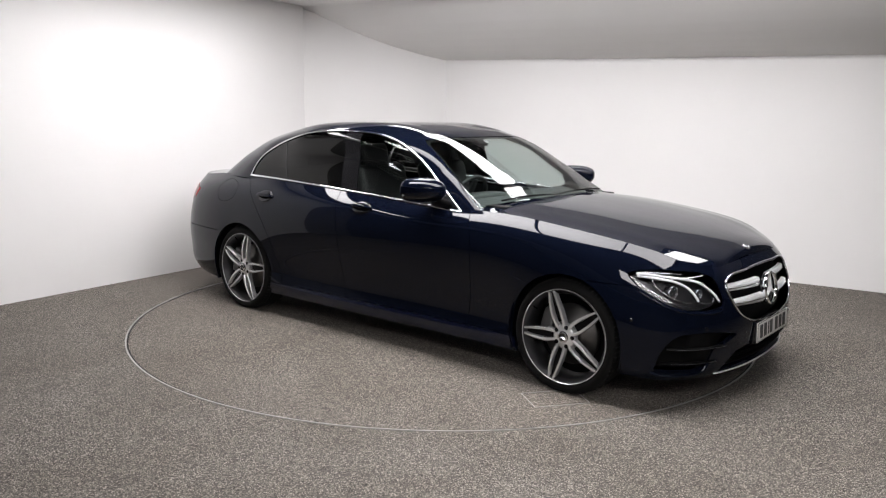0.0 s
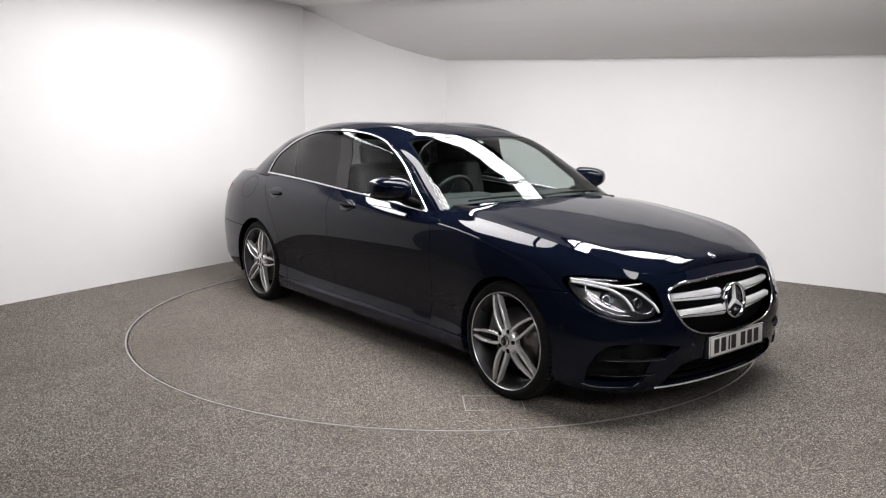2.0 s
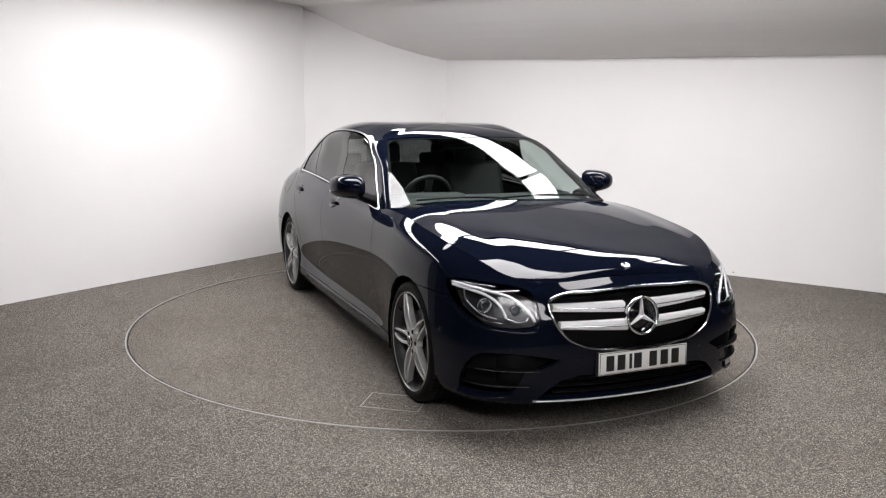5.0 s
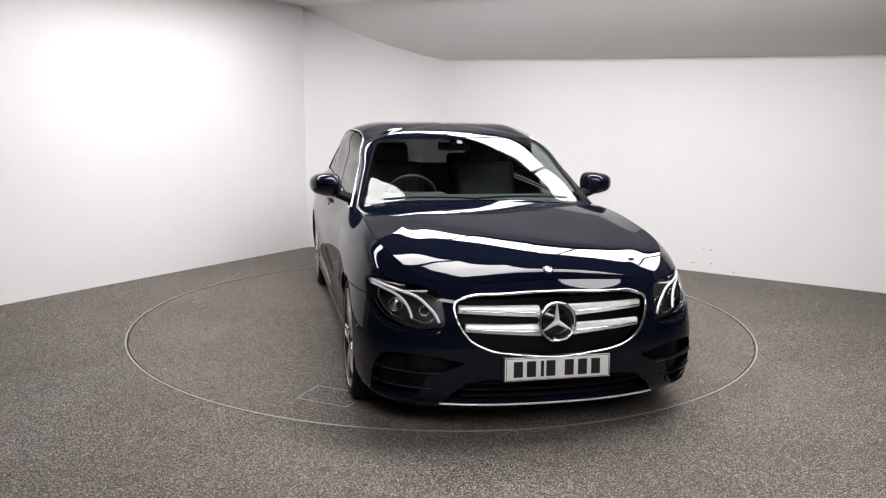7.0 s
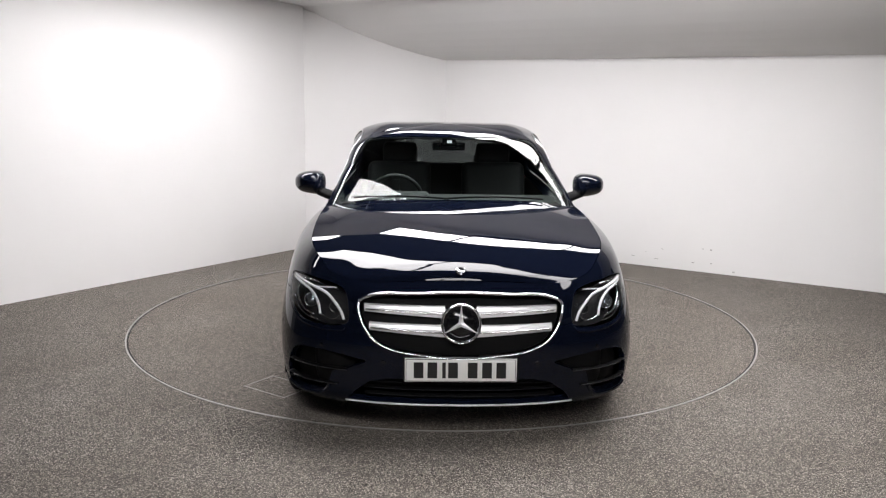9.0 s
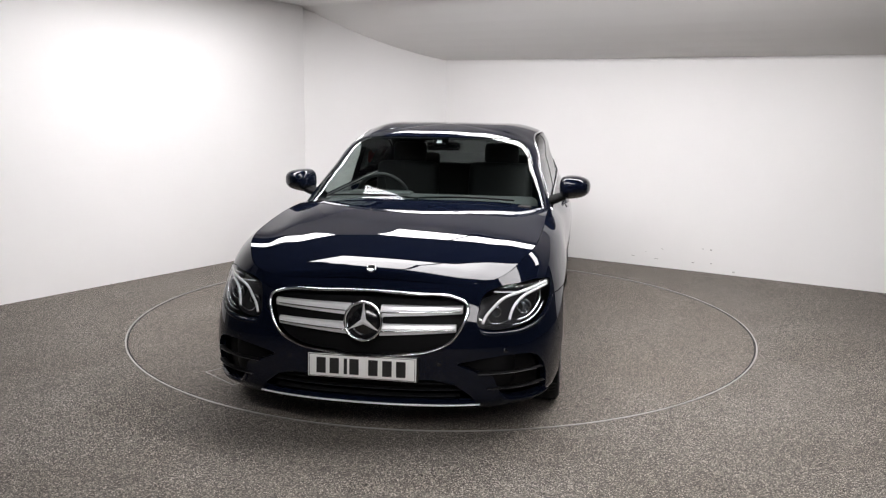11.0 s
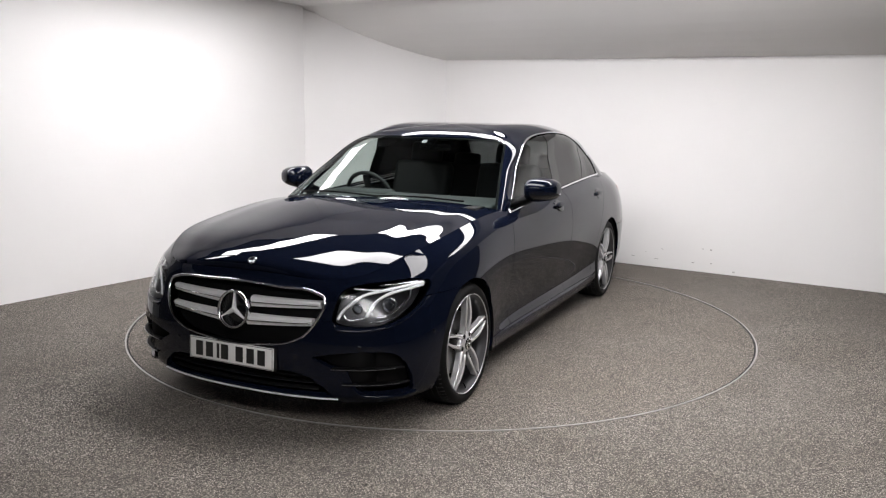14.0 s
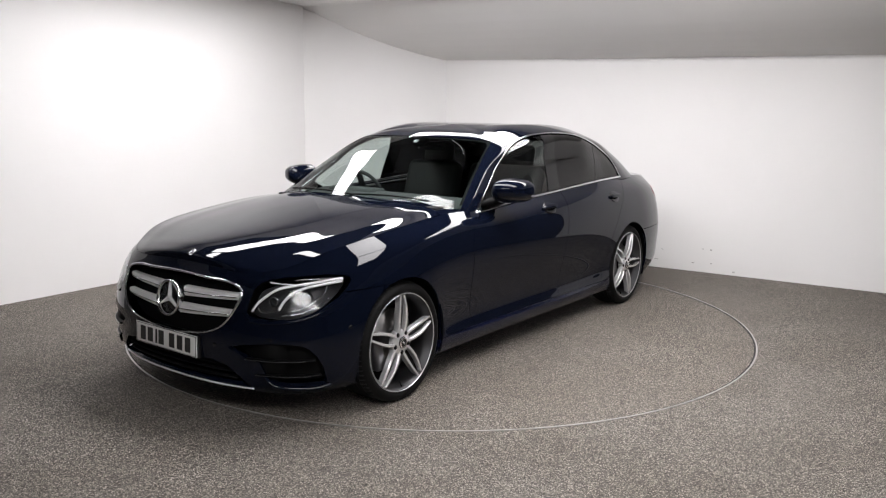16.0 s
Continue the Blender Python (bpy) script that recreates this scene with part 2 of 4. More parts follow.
def fair(a, sigma, odd=()):
    """Fairs curves sampled along the first axis; columns named odd change sign when mirrored at the ends."""
    a = np.asarray(a, float)
    r = int(4 * sigma)
    w = np.exp(-0.5 * (np.arange(-r, r + 1) / sigma) ** 2)
    w /= w.sum()
    flip = np.ones(a.shape[1])
    flip[list(odd)] = -1
    start, end = a[r:0:-1], a[-2 : -r - 2 : -1]
    first, last = a[:1] * (flip < 0), a[-1:] * (flip < 0)
    full = np.concatenate([2 * first + flip * (start), a, 2 * last + flip * (end)])
    return np.stack([np.convolve(full[:, c], w, "valid") for c in range(a.shape[1])], 1)


class Sheet:
    """A triangle sheet with a normal at each vertex and two surface coordinates."""

    def __init__(self, p, n, q, f):
        self.p, self.n, self.q, self.f = p, n, q, f

    def cut(self, value):
        """The part where value(p, q) is positive."""
        g = value(self.p, self.q)
        pos = g > 0
        if not len(self.f):
            return self
        inside = pos[self.f]
        count = inside.sum(1)
        keep = self.f[count == 3]
        p, n, q = [self.p], [self.n], [self.q]
        cache, base, faces = {}, len(self.p), []

        def mid(a, b):
            key = (a, b) if a < b else (b, a)
            if key not in cache:
                u = g[a] / (g[a] - g[b])
                cache[key] = base + len(cache)
                p.append((self.p[a] + u * (self.p[b] - self.p[a]))[None])
                n.append((self.n[a] + u * (self.n[b] - self.n[a]))[None])
                q.append((self.q[a] + u * (self.q[b] - self.q[a]))[None])
            return cache[key]

        for tri, ins in zip(self.f[(count == 1) | (count == 2)], inside[(count == 1) | (count == 2)]):
            poly = []
            for i in range(3):
                a, b = tri[i], tri[(i + 1) % 3]
                if ins[i]:
                    poly.append(a)
                if ins[i] != ins[(i + 1) % 3]:
                    poly.append(mid(a, b))
            for i in range(1, len(poly) - 1):
                faces.append((poly[0], poly[i], poly[i + 1]))
        f = np.concatenate([keep, np.array(faces, int).reshape(-1, 3)])
        p, n, q = np.concatenate(p), np.concatenate(n), np.concatenate(q)
        used, f = np.unique(f, return_inverse=True)
        return Sheet(p[used], n[used], q[used], f.reshape(-1, 3))

    def shifted(self, d):
        return Sheet(self.p + self.n * d, self.n, self.q, self.f)

    def mirrored(self):
        s = np.array([1, -1, 1])
        return Sheet(self.p * s, self.n * s, self.q, self.f[:, ::-1])

    def both(self):
        m = self.mirrored()
        k = len(self.p)
        twin = np.where(np.abs(self.p[:, 1]) < 1e-5, np.arange(k), np.arange(k) + k)
        f = np.concatenate([self.f, twin[m.f]])
        used, f = np.unique(f, return_inverse=True)
        p, n, q = np.concatenate([self.p, m.p]), np.concatenate([self.n, m.n]), np.concatenate([self.q, m.q])
        return Sheet(p[used], n[used], q[used], f.reshape(-1, 3))

    def rim(self):
        """Directed edges of the outline, without those on the middle plane."""
        e = np.concatenate([self.f[:, [0, 1]], self.f[:, [1, 2]], self.f[:, [2, 0]]])
        have = set(map(tuple, e.tolist()))
        out = [(a, b) for a, b in have if (b, a) not in have]
        return [(a, b) for a, b in out if abs(self.p[a][1]) > 1e-4 or abs(self.p[b][1]) > 1e-4]


def grid_sheet(P, Q, flip=False):
    """A sheet from a grid of points (rows, columns, 3) and its coordinates; normals point outwards as the grid turns."""
    a, b = P.shape[:2]
    du = np.gradient(P, axis=0)
    dv = np.gradient(P, axis=1)
    n = np.cross(du, dv)
    n /= np.maximum(np.linalg.norm(n, axis=2, keepdims=True), 1e-12)
    idx = np.arange(a * b).reshape(a, b)
    f = np.concatenate([np.stack([idx[:-1, :-1], idx[1:, :-1], idx[1:, 1:]], -1).reshape(-1, 3), np.stack([idx[:-1, :-1], idx[1:, 1:], idx[:-1, 1:]], -1).reshape(-1, 3)])
    if flip:
        n, f = -n, f[:, ::-1]
    n = n.copy()
    on = np.abs(P[..., 1]) < 1e-6
    n[on, 1] = 0
    n /= np.maximum(np.linalg.norm(n, axis=2, keepdims=True), 1e-12)
    return Sheet(P.reshape(-1, 3).copy(), n.reshape(-1, 3), Q.reshape(-1, 2).copy(), f)


CAR_AT = (0.141, 0.030, 0.0)
car = tagged(new("car"), "dark navy blue four-door saloon car with chrome trim on a turntable", "car")


def under(ob, parent):
    ob.parent = parent
    if parent is car:
        ob.location = CAR_AT
    return ob


def part(name, bm, mat, parent, label="", smooth=True):
    me = bpy.data.meshes.new(name)
    bm.normal_update()
    bm.to_mesh(me)
    bm.free()
    me.materials.append(mat)
    if smooth:
        me.polygons.foreach_set("use_smooth", [True] * len(me.polygons))
    ob = under(new(name, me), parent)
    return tagged(ob, label) if label else ob


def panel(name, sheet, mat, parent, label="", fold=0.012, mirror=False):
    """A body panel of a sheet, with its edges folded inwards so that joints have depth."""
    s = sheet.mirrored() if mirror else sheet
    p, n, f = [s.p], [s.n], [s.f]
    k = len(s.p)
    edges = s.rim() if fold else []
    if edges:
        E = np.array(edges)
        a, b = s.p[E[:, 0]], s.p[E[:, 1]]
        na, nb = s.n[E[:, 0]], s.n[E[:, 1]]
        side = np.cross(b - a, na)
        side /= np.maximum(np.linalg.norm(side, axis=1, keepdims=True), 1e-12)
        p.append(np.concatenate([a, b, b - nb * fold, a - na * fold]))
        n.append(np.concatenate([side] * 4))
        m = len(E)
        i = np.arange(m)
        f.append(np.stack([k + i + m, k + i, k + i + 2 * m], 1))
        f.append(np.stack([k + i, k + i + 3 * m, k + i + 2 * m], 1))
    p, n, f = np.concatenate(p), np.concatenate(n), np.concatenate(f)
    me = bpy.data.meshes.new(name)
    me.vertices.add(len(p))
    me.vertices.foreach_set("co", p.ravel())
    me.loops.add(len(f) * 3)
    me.loops.foreach_set("vertex_index", f.ravel())
    me.polygons.add(len(f))
    me.polygons.foreach_set("loop_start", np.arange(0, len(f) * 3, 3))
    me.update(calc_edges=True)
    me.validate(clean_customdata=False)
    me.polygons.foreach_set("use_smooth", [True] * len(me.polygons))
    me.normals_split_custom_set_from_vertices([tuple(v) for v in n])
    me.materials.append(mat)
    ob = under(new(name, me), parent)
    return tagged(ob, label) if label else ob


# ---- the car's lower body: plan outline from nose to tail, and the side's profile at stations along it ----
PLAN = [(2.315, 0), (2.30, 0.30), (2.25, 0.54), (2.07, 0.83), (1.85, 0.913), (1.5, 0.932), (0.9, 0.910), (0.5, 0.912), (0.0, 0.920), (-0.8, 0.928), (-1.47, 0.932), (-2.0, 0.905), (-2.35, 0.81), (-2.52, 0.62), (-2.59, 0.30), (-2.605, 0)]
LEVEL = [0.0, 0.1, 0.25, 0.42, 0.58, 0.74, 0.88, 1.0]
NOSE_Z = [.165, .21, .34, .45, .56, .65, .712, .766]
NOSE_I = [.07, .02, .005, .0, .02, .065, .105, .155]
# station: heights, insets
STATION = [
    (NOSE_Z, NOSE_I),
    (NOSE_Z[:-1] + [.760], [.07, .02, .005, .0, .018, .057, .092, .140]),
    ([.165, .21, .34, .45, .56, .64, .700, .747], [.07, .03, .008, .0, .018, .042, .062, .098]),
    ([.165, .21, .33, .45, .57, .66, .742, .820], [.06, .02, .0, .005, .027, .064, .112, .185]),
    ([.18, .22, .35, .48, .60, .71, .797, .866], [.05, .02, .0, .0, .024, .058, .100, .168]),
    ([.18, .24, .39, .52, .65, .76, .852, .914], [.04, .015, .0, .0, .008, .028, .068, .150]),
    ([.165, .225, .335, .55, .70, .81, .905, .970], [.058, .026, .056, .021, .002, .010, .040, .118]),
    ([.165, .225, .335, .55, .70, .815, .90, .957], [.058, .026, .060, .023, .002, .010, .042, .108]),
    ([.165, .225, .335, .55, .70, .82, .915, .980], [.058, .026, .060, .023, .002, .010, .044, .12]),
    ([.165, .225, .335, .55, .70, .83, .935, 1.018], [.058, .026, .056, .021, .002, .012, .046, .122]),
    ([.18, .25, .40, .53, .67, .82, .95, 1.045], [.04, .02, .004, .0, .002, .025, .07, .15]),
    ([.20, .27, .42, .55, .70, .85, .955, 1.036], [.05, .02, .005, .0, .01, .045, .10, .19]),
    ([.22, .28, .42, .56, .71, .85, .935, 1.005], [.07, .025, .01, .0, .015, .05, .10, .17]),
    ([.23, .29, .43, .57, .72, .86, .945, 1.015], [.07, .03, .01, .0, .02, .05, .085, .13]),
    ([.24, .30, .43, .57, .72, .87, .95, 1.022], [.08, .03, .01, .0, .03, .065, .09, .12]),
    ([.24, .30, .43, .57, .72, .87, .95, 1.022], [.08, .03, .01, .0, .03, .065, .09, .12]),
]


def lower_body(ns=420, nv=64):
    plan = np.array(PLAN, float)
    k = np.concatenate([[0], np.cumsum(np.linalg.norm(np.diff(plan, axis=0), axis=1))])
    s = np.linspace(0, k[-1], ns)
    base = hermite(k, plan, s, ((0.0, 1.0), (0.0, -1.0)))
    base = fair(base, 7, odd=(1,))
    base[0, 1] = base[-1, 1] = 0
    tang = np.gradient(base, axis=0)
    out = np.stack([-tang[:, 1], tang[:, 0]], 1) * -1
    out /= np.linalg.norm(out, axis=1, keepdims=True)
    out[0], out[-1] = (1, 0), (-1, 0)
    zs = fair(hermite(k, [st[0] for st in STATION], s), 9)
    ins = fair(hermite(k, [st[1] for st in STATION], s), 9)
    v = np.linspace(0, 1, nv)
    P, Q = np.zeros((ns, nv, 3)), np.zeros((ns, nv, 2))
    for i in range(ns):
        z = hermite(LEVEL, zs[i], v)[:, 0]
        d = hermite(LEVEL, ins[i], v)
        ends = d[[0, -1], 0]
        d = fair(d, 2.0, odd=(0,))[:, 0]
        d[[0, -1]] = ends
        P[i, :, 0] = base[i, 0] - out[i, 0] * d
        P[i, :, 1] = np.maximum(base[i, 1] - out[i, 1] * d, 0)
        P[i, :, 2] = z
        Q[i, :, 0], Q[i, :, 1] = s[i], v
    return grid_sheet(P, Q)


BODY = lower_body()
# ---- greenhouse ----
BASE = [(0.955, 0, .985), (0.925, 0.35, .98), (0.872, 0.60, .975), (0.803, 0.770, .968), (0.772, 0.797, .962), (0.66, 0.808, .950), (0.40, 0.806, .952), (0.0, 0.800, .965), (-0.6, 0.80, .995), (-1.2, 0.795, 1.02), (-1.66, 0.785, 1.03), (-1.98, 0.67, 1.032), (-2.08, 0.3, 1.04), (-2.10, 0, 1.04)]
TOP = [(0.20, 0, 1.392), (0.188, 0.24, 1.388), (0.165, 0.44, 1.382), (0.117, 0.572, 1.371), (0.092, 0.594, 1.367), (0.0, 0.606, 1.376), (-0.16, 0.620, 1.398), (-0.47, 0.638, 1.430), (-0.8, 0.632, 1.427), (-1.06, 0.612, 1.402), (-1.29, 0.575, 1.372), (-1.46, 0.46, 1.366), (-1.52, 0.2, 1.376), (-1.53, 0, 1.380)]
SPINE = [(-0.22, 1.472), (-0.22, 1.472), (-0.22, 1.472), (-0.23, 1.473), (-0.25, 1.474), (-0.28, 1.476), (-0.35, 1.479), (-0.47, 1.48), (-0.65, 1.477), (-0.86, 1.470), (-0.98, 1.465), (-1.05, 1.461), (-1.05, 1.461), (-1.05, 1.461)]
BULGE = [0.022, 0.022, 0.022, 0.022, 0.024, 0.028, 0.036, 0.042, 0.042, 0.04, 0.036, 0.035, 0.03, 0.03]
ROUND = [0.36, 0.36, 0.37, 0.42, 0.48, 0.58, 0.70, 0.78, 0.78, 0.70, 0.5, 0.4, 0.36, 0.36]


def greenhouse(ns=420, nv=90):
    b, t = np.array(BASE, float), np.array(TOP, float)
    k = np.concatenate([[0], np.cumsum(np.linalg.norm(np.diff((b + t) / 2, axis=0), axis=1))])
    s = np.linspace(0, k[-1], ns)
    B = fair(hermite(k, b, s, ((0.0, 1.0, 0.0), (0.0, -1.0, 0.0))), 2.4, odd=(1,))
    T = fair(hermite(k, t, s, ((0.0, 1.0, 0.0), (0.0, -1.0, 0.0))), 3, odd=(1,))
    spine = np.array(SPINE, float)
    C = fair(np.stack([np.interp(s, k, spine[:, c]) for c in (0, 1)], 1), 6)
    C = np.stack([C[:, 0], 0 * s, C[:, 1]], 1)
    bulge = hermite(k, BULGE, s)[:, 0]
    share = hermite(k, ROUND, s)[:, 0]
    P, Q = np.zeros((ns, nv, 3)), np.zeros((ns, nv, 2))
    for i in range(ns):
        B[i, 1] = max(B[i, 1], 0)
        T[i, 1] = max(T[i, 1], 0)
        m = (B[i] + T[i]) / 2
        away = np.array([B[i, 0] - T[i, 0], B[i, 1] - T[i, 1], 0])
        away /= np.linalg.norm(away)
        m = m + away * bulge[i] * 0.8 + np.array([0, 0, bulge[i] * 0.5])
        edge = T[i] + (C[i] - T[i]) * np.array([0.2, 0.2, share[i]])
        half = T[i] + (C[i] - T[i]) * np.array([0.58, 0.58, 0.5 + 0.5 * share[i] + 0.06])
        P[i] = hermite([0, 0.3, 0.6, 0.69, 0.84, 1.0], [B[i], m, T[i], edge, half, C[i]], np.linspace(0, 1, nv), (None, None))
        Q[i, :, 0], Q[i, :, 1] = s[i], np.linspace(0, 1, nv)
    P[0, :, 1] = P[-1, :, 1] = 0
    sheet = grid_sheet(P, Q)
    sheet.n.reshape(ns, nv, 3)[:, -2:] = (0, 0, 1)
    return sheet


HOUSE = greenhouse()


# ---- bonnet and boot lid: patches between the body's upper edge and the middle line ----
def patch(front, rear, middle, side, nu=150, nw=60, swell=0.0):
    """A patch between four edge curves (front and rear run outwards, middle and side run backwards), level across the middle line."""
    u, w = np.linspace(0, 1, nu), np.linspace(0, 1, nw)

    def even(c, n):
        c = np.asarray(c, float)
        k = np.concatenate([[0], np.cumsum(np.linalg.norm(np.diff(c, axis=0), axis=1))])
        return hermite(k / k[-1], c, n)

    F, R, C, E = even(front, w), even(rear, w), even(middle, u), even(side, u)
    for curve in (C, E):
        smooth = fair(curve, 6, odd=(0, 1, 2))
        hold = np.clip(np.minimum(np.arange(nu), np.arange(nu)[::-1]) / 12.0, 0, 1)[:, None]
        curve += (smooth - curve) * (hold if curve is C else 0.0)
    U, Wl = u[:, None, None], w[None, :, None]
    Wq = Wl**2.0
    P = np.zeros((nu, nw, 3))
    for c in range(3):
        W = (Wq if c != 1 else Wl)[..., 0]
        f, r = F[None, :, c], R[None, :, c]
        P[..., c] = (1 - W) * C[:, None, c] + W * E[:, None, c] + (1 - U[..., 0]) * f + U[..., 0] * r
        P[..., c] -= (1 - U[..., 0]) * ((1 - W) * F[0, c] + W * F[-1, c]) + U[..., 0] * ((1 - W) * R[0, c] + W * R[-1, c])
    ridge = np.exp(-(((w - 0.80) / 0.10) ** 2))[None] * np.sin(np.pi * np.clip(u, 0, 1))[:, None] ** 0.7
    P[..., 2] += swell * ridge
    P[:, 0, 1] = 0
    Q = np.stack(np.broadcast_arrays(u[:, None], w[None, :]), -1)
    return grid_sheet(P, Q, flip=True)


EDGE = BODY.p.reshape(420, 64, 3)[:, -1]
i_corner = int(np.argmax(EDGE[:, 1] > 0.50))
i_cowl = int(np.argmax(EDGE[:, 0] < 0.74))
i_shelf = int(np.argmax(EDGE[:, 0] < -1.80))
i_tail = int(np.argmax(EDGE[:, 0] < -2.36))
BONNET = patch(np.concatenate([EDGE[:i_corner:6], EDGE[i_corner : i_corner + 1]]), [(0.87, 0, 1.012), (0.86, 0.25, 1.011), (0.825, 0.5, 1.003), EDGE[i_cowl]],
               [EDGE[0], (2.145, 0, 0.808), (2.10, 0, 0.830), (2.02, 0, 0.853), (1.83, 0, 0.894), (1.55, 0, 0.939), (1.2, 0, 0.983), (1.0, 0, 1.002), (0.87, 0, 1.012)], np.concatenate([EDGE[i_corner:i_cowl:8], EDGE[i_cowl : i_cowl + 1]]), swell=0.004)
BOOT = patch([(-1.93, 0, 1.047), (-1.90, 0.3, 1.046), EDGE[i_shelf]], np.concatenate([EDGE[:i_tail:-6], EDGE[i_tail : i_tail + 1]]), [(-1.93, 0, 1.047), (-2.2, 0, 1.044), (-2.38, 0, 1.032), EDGE[-1]], np.concatenate([EDGE[i_shelf:i_tail:6], EDGE[i_tail : i_tail + 1]]))
# ---- end of surfaces ----


# ---- tools for outlines on the surfaces ----
def signed(points, outline):
    """Distance to a closed outline in a plane: positive inside."""
    a = np.asarray(outline, float)
    b = np.roll(a, -1, axis=0)
    best = np.full(len(points), 1e9)
    inside = np.zeros(len(points), bool)
    x, y = points[:, 0], points[:, 1]
    for p, q in zip(a, b):
        d = q - p
        L = max(d @ d, 1e-12)
        u = np.clip(((points - p) @ d) / L, 0, 1)
        best = np.minimum(best, np.linalg.norm(points - p - u[:, None] * d, axis=1))
        if p[1] != q[1]:
            hit = ((p[1] > y) != (q[1] > y)) & (x < (q[0] - p[0]) * (y - p[1]) / (q[1] - p[1]) + p[0])
            inside ^= hit
    return np.where(inside, best, -best)


def rounded(outline, n=10, closed=True):
    """A smooth curve through an outline."""
    a = np.asarray(outline, float)
    if closed:
        a = np.concatenate([a[-2:], a, a[:3]])
    k = np.concatenate([[0], np.cumsum(np.linalg.norm(np.diff(a, axis=0), axis=1))])
    if closed:
        return hermite(k, a, np.linspace(k[2], k[-3], n * len(outline) + 1)[:-1])
    return hermite(k, a, np.linspace(0, k[-1], n * len(outline)))


def xz(outline, grow=0.0, sign=1):
    return lambda p, q: sign * signed(p[:, [0, 2]], outline) + grow


def yz(outline, grow=0.0, sign=1, ahead=None, behind=None):
    def value(p, q):
        g = sign * signed(p[:, [1, 2]], outline) + grow
        if ahead is not None:
            g = np.minimum(g, p[:, 0] - ahead) if sign > 0 else np.maximum(g, ahead - p[:, 0])
        if behind is not None:
            g = np.minimum(g, behind - p[:, 0]) if sign > 0 else np.maximum(g, p[:, 0] - behind)
        return g
    return value


def on_sheet(sheet, pts, cols, where=None, out=0.0):
    """Points and normals of a sheet at places given in two of its three coordinates."""
    sel = np.arange(len(sheet.p)) if where is None else np.where(where(sheet.p))[0]
    P, N = sheet.p[sel], sheet.n[sel]
    res, nor = [], []
    for t in np.asarray(pts, float):
        d = np.linalg.norm(P[:, cols] - t, axis=1)
        k = np.argsort(d)[:6]
        A = np.c_[np.ones(6), P[k][:, cols] - t]
        w = 1 / (d[k] + 1e-4)
        sol = np.linalg.lstsq(A * w[:, None], P[k] * w[:, None], rcond=None)[0][0]
        sol[cols] = t
        n = (N[k] * w[:, None]).sum(0)
        n /= np.linalg.norm(n)
        res.append(sol + n * out)
        nor.append(n)
    return np.array(res), np.array(nor)


def strip(points, normals, wide, high, closed=False, segments=8, mirror=False):
    """A moulding along a curve on a surface: a flattened round bar. wide may be one width or one for each point."""
    p, n = np.array(points, float), np.array(normals, float)
    if mirror:
        p, n = p * [1, -1, 1], n * [1, -1, 1]
    t = (np.roll(p, -1, 0) - np.roll(p, 1, 0)) if closed else np.gradient(p, axis=0)
    t /= np.maximum(np.linalg.norm(t, axis=1, keepdims=True), 1e-9)
    s = np.cross(t, n)
    s /= np.maximum(np.linalg.norm(s, axis=1, keepdims=True), 1e-9)
    w = np.broadcast_to(np.asarray(wide, float), (len(p),))
    bm = bmesh.new()
    rows = []
    for i in range(len(p)):
        rows.append([bm.verts.new(p[i] + s[i] * math.cos(a) * w[i] / 2 + n[i] * math.sin(a) * high / 2) for a in np.linspace(0, 2 * math.pi, segments, endpoint=False)])
    m = len(rows)
    for i in range(m if closed else m - 1):
        A, B = rows[i], rows[(i + 1) % m]
        for j in range(segments):
            k = (j + 1) % segments
            bm.faces.new((A[j], A[k], B[k], B[j]))
    if not closed:
        bm.faces.new(rows[0][::-1])
        bm.faces.new(rows[-1])
    bmesh.ops.recalc_face_normals(bm, faces=bm.faces)
    return bm


def box(size, m=None, bevel=0.0, segments=3):
    bm = bmesh.new()
    bmesh.ops.create_cube(bm, size=1.0, matrix=(m or Matrix()) @ Matrix.Diagonal((*size, 1)))
    if bevel:
        bmesh.ops.bevel(bm, geom=bm.edges[:], offset=bevel, segments=segments, profile=0.5, affect="EDGES")
    return bm


def round_bar(r1, r2, depth, m, segments=32):
    bm = bmesh.new()
    bmesh.ops.create_cone(bm, cap_ends=True, segments=segments, radius1=r1, radius2=r2, depth=depth, matrix=m)
    return bm


def lathe(profile, m, segments=72):
    """A turned shape: profile of (radius, along) about the z axis of m."""
    bm = bmesh.new()
    rows = [[bm.verts.new(m @ Vector((r * math.cos(a), r * math.sin(a), h))) for r, h in profile] for a in np.linspace(0, 2 * math.pi, segments, endpoint=False)]
    for i in range(segments):
        A, B = rows[i], rows[(i + 1) % segments]
        for j in range(len(profile) - 1):
            bm.faces.new((A[j], B[j], B[j + 1], A[j + 1]))
    bmesh.ops.recalc_face_normals(bm, faces=bm.faces)
    return bm


def merged(*parts):
    out = bmesh.new()
    for b in parts:
        me = bpy.data.meshes.new("tmp")
        b.to_mesh(me)
        out.from_mesh(me)
        bpy.data.meshes.remove(me)
        b.free()
    return out


SIDES = (True, False)  # right-hand side of the car first

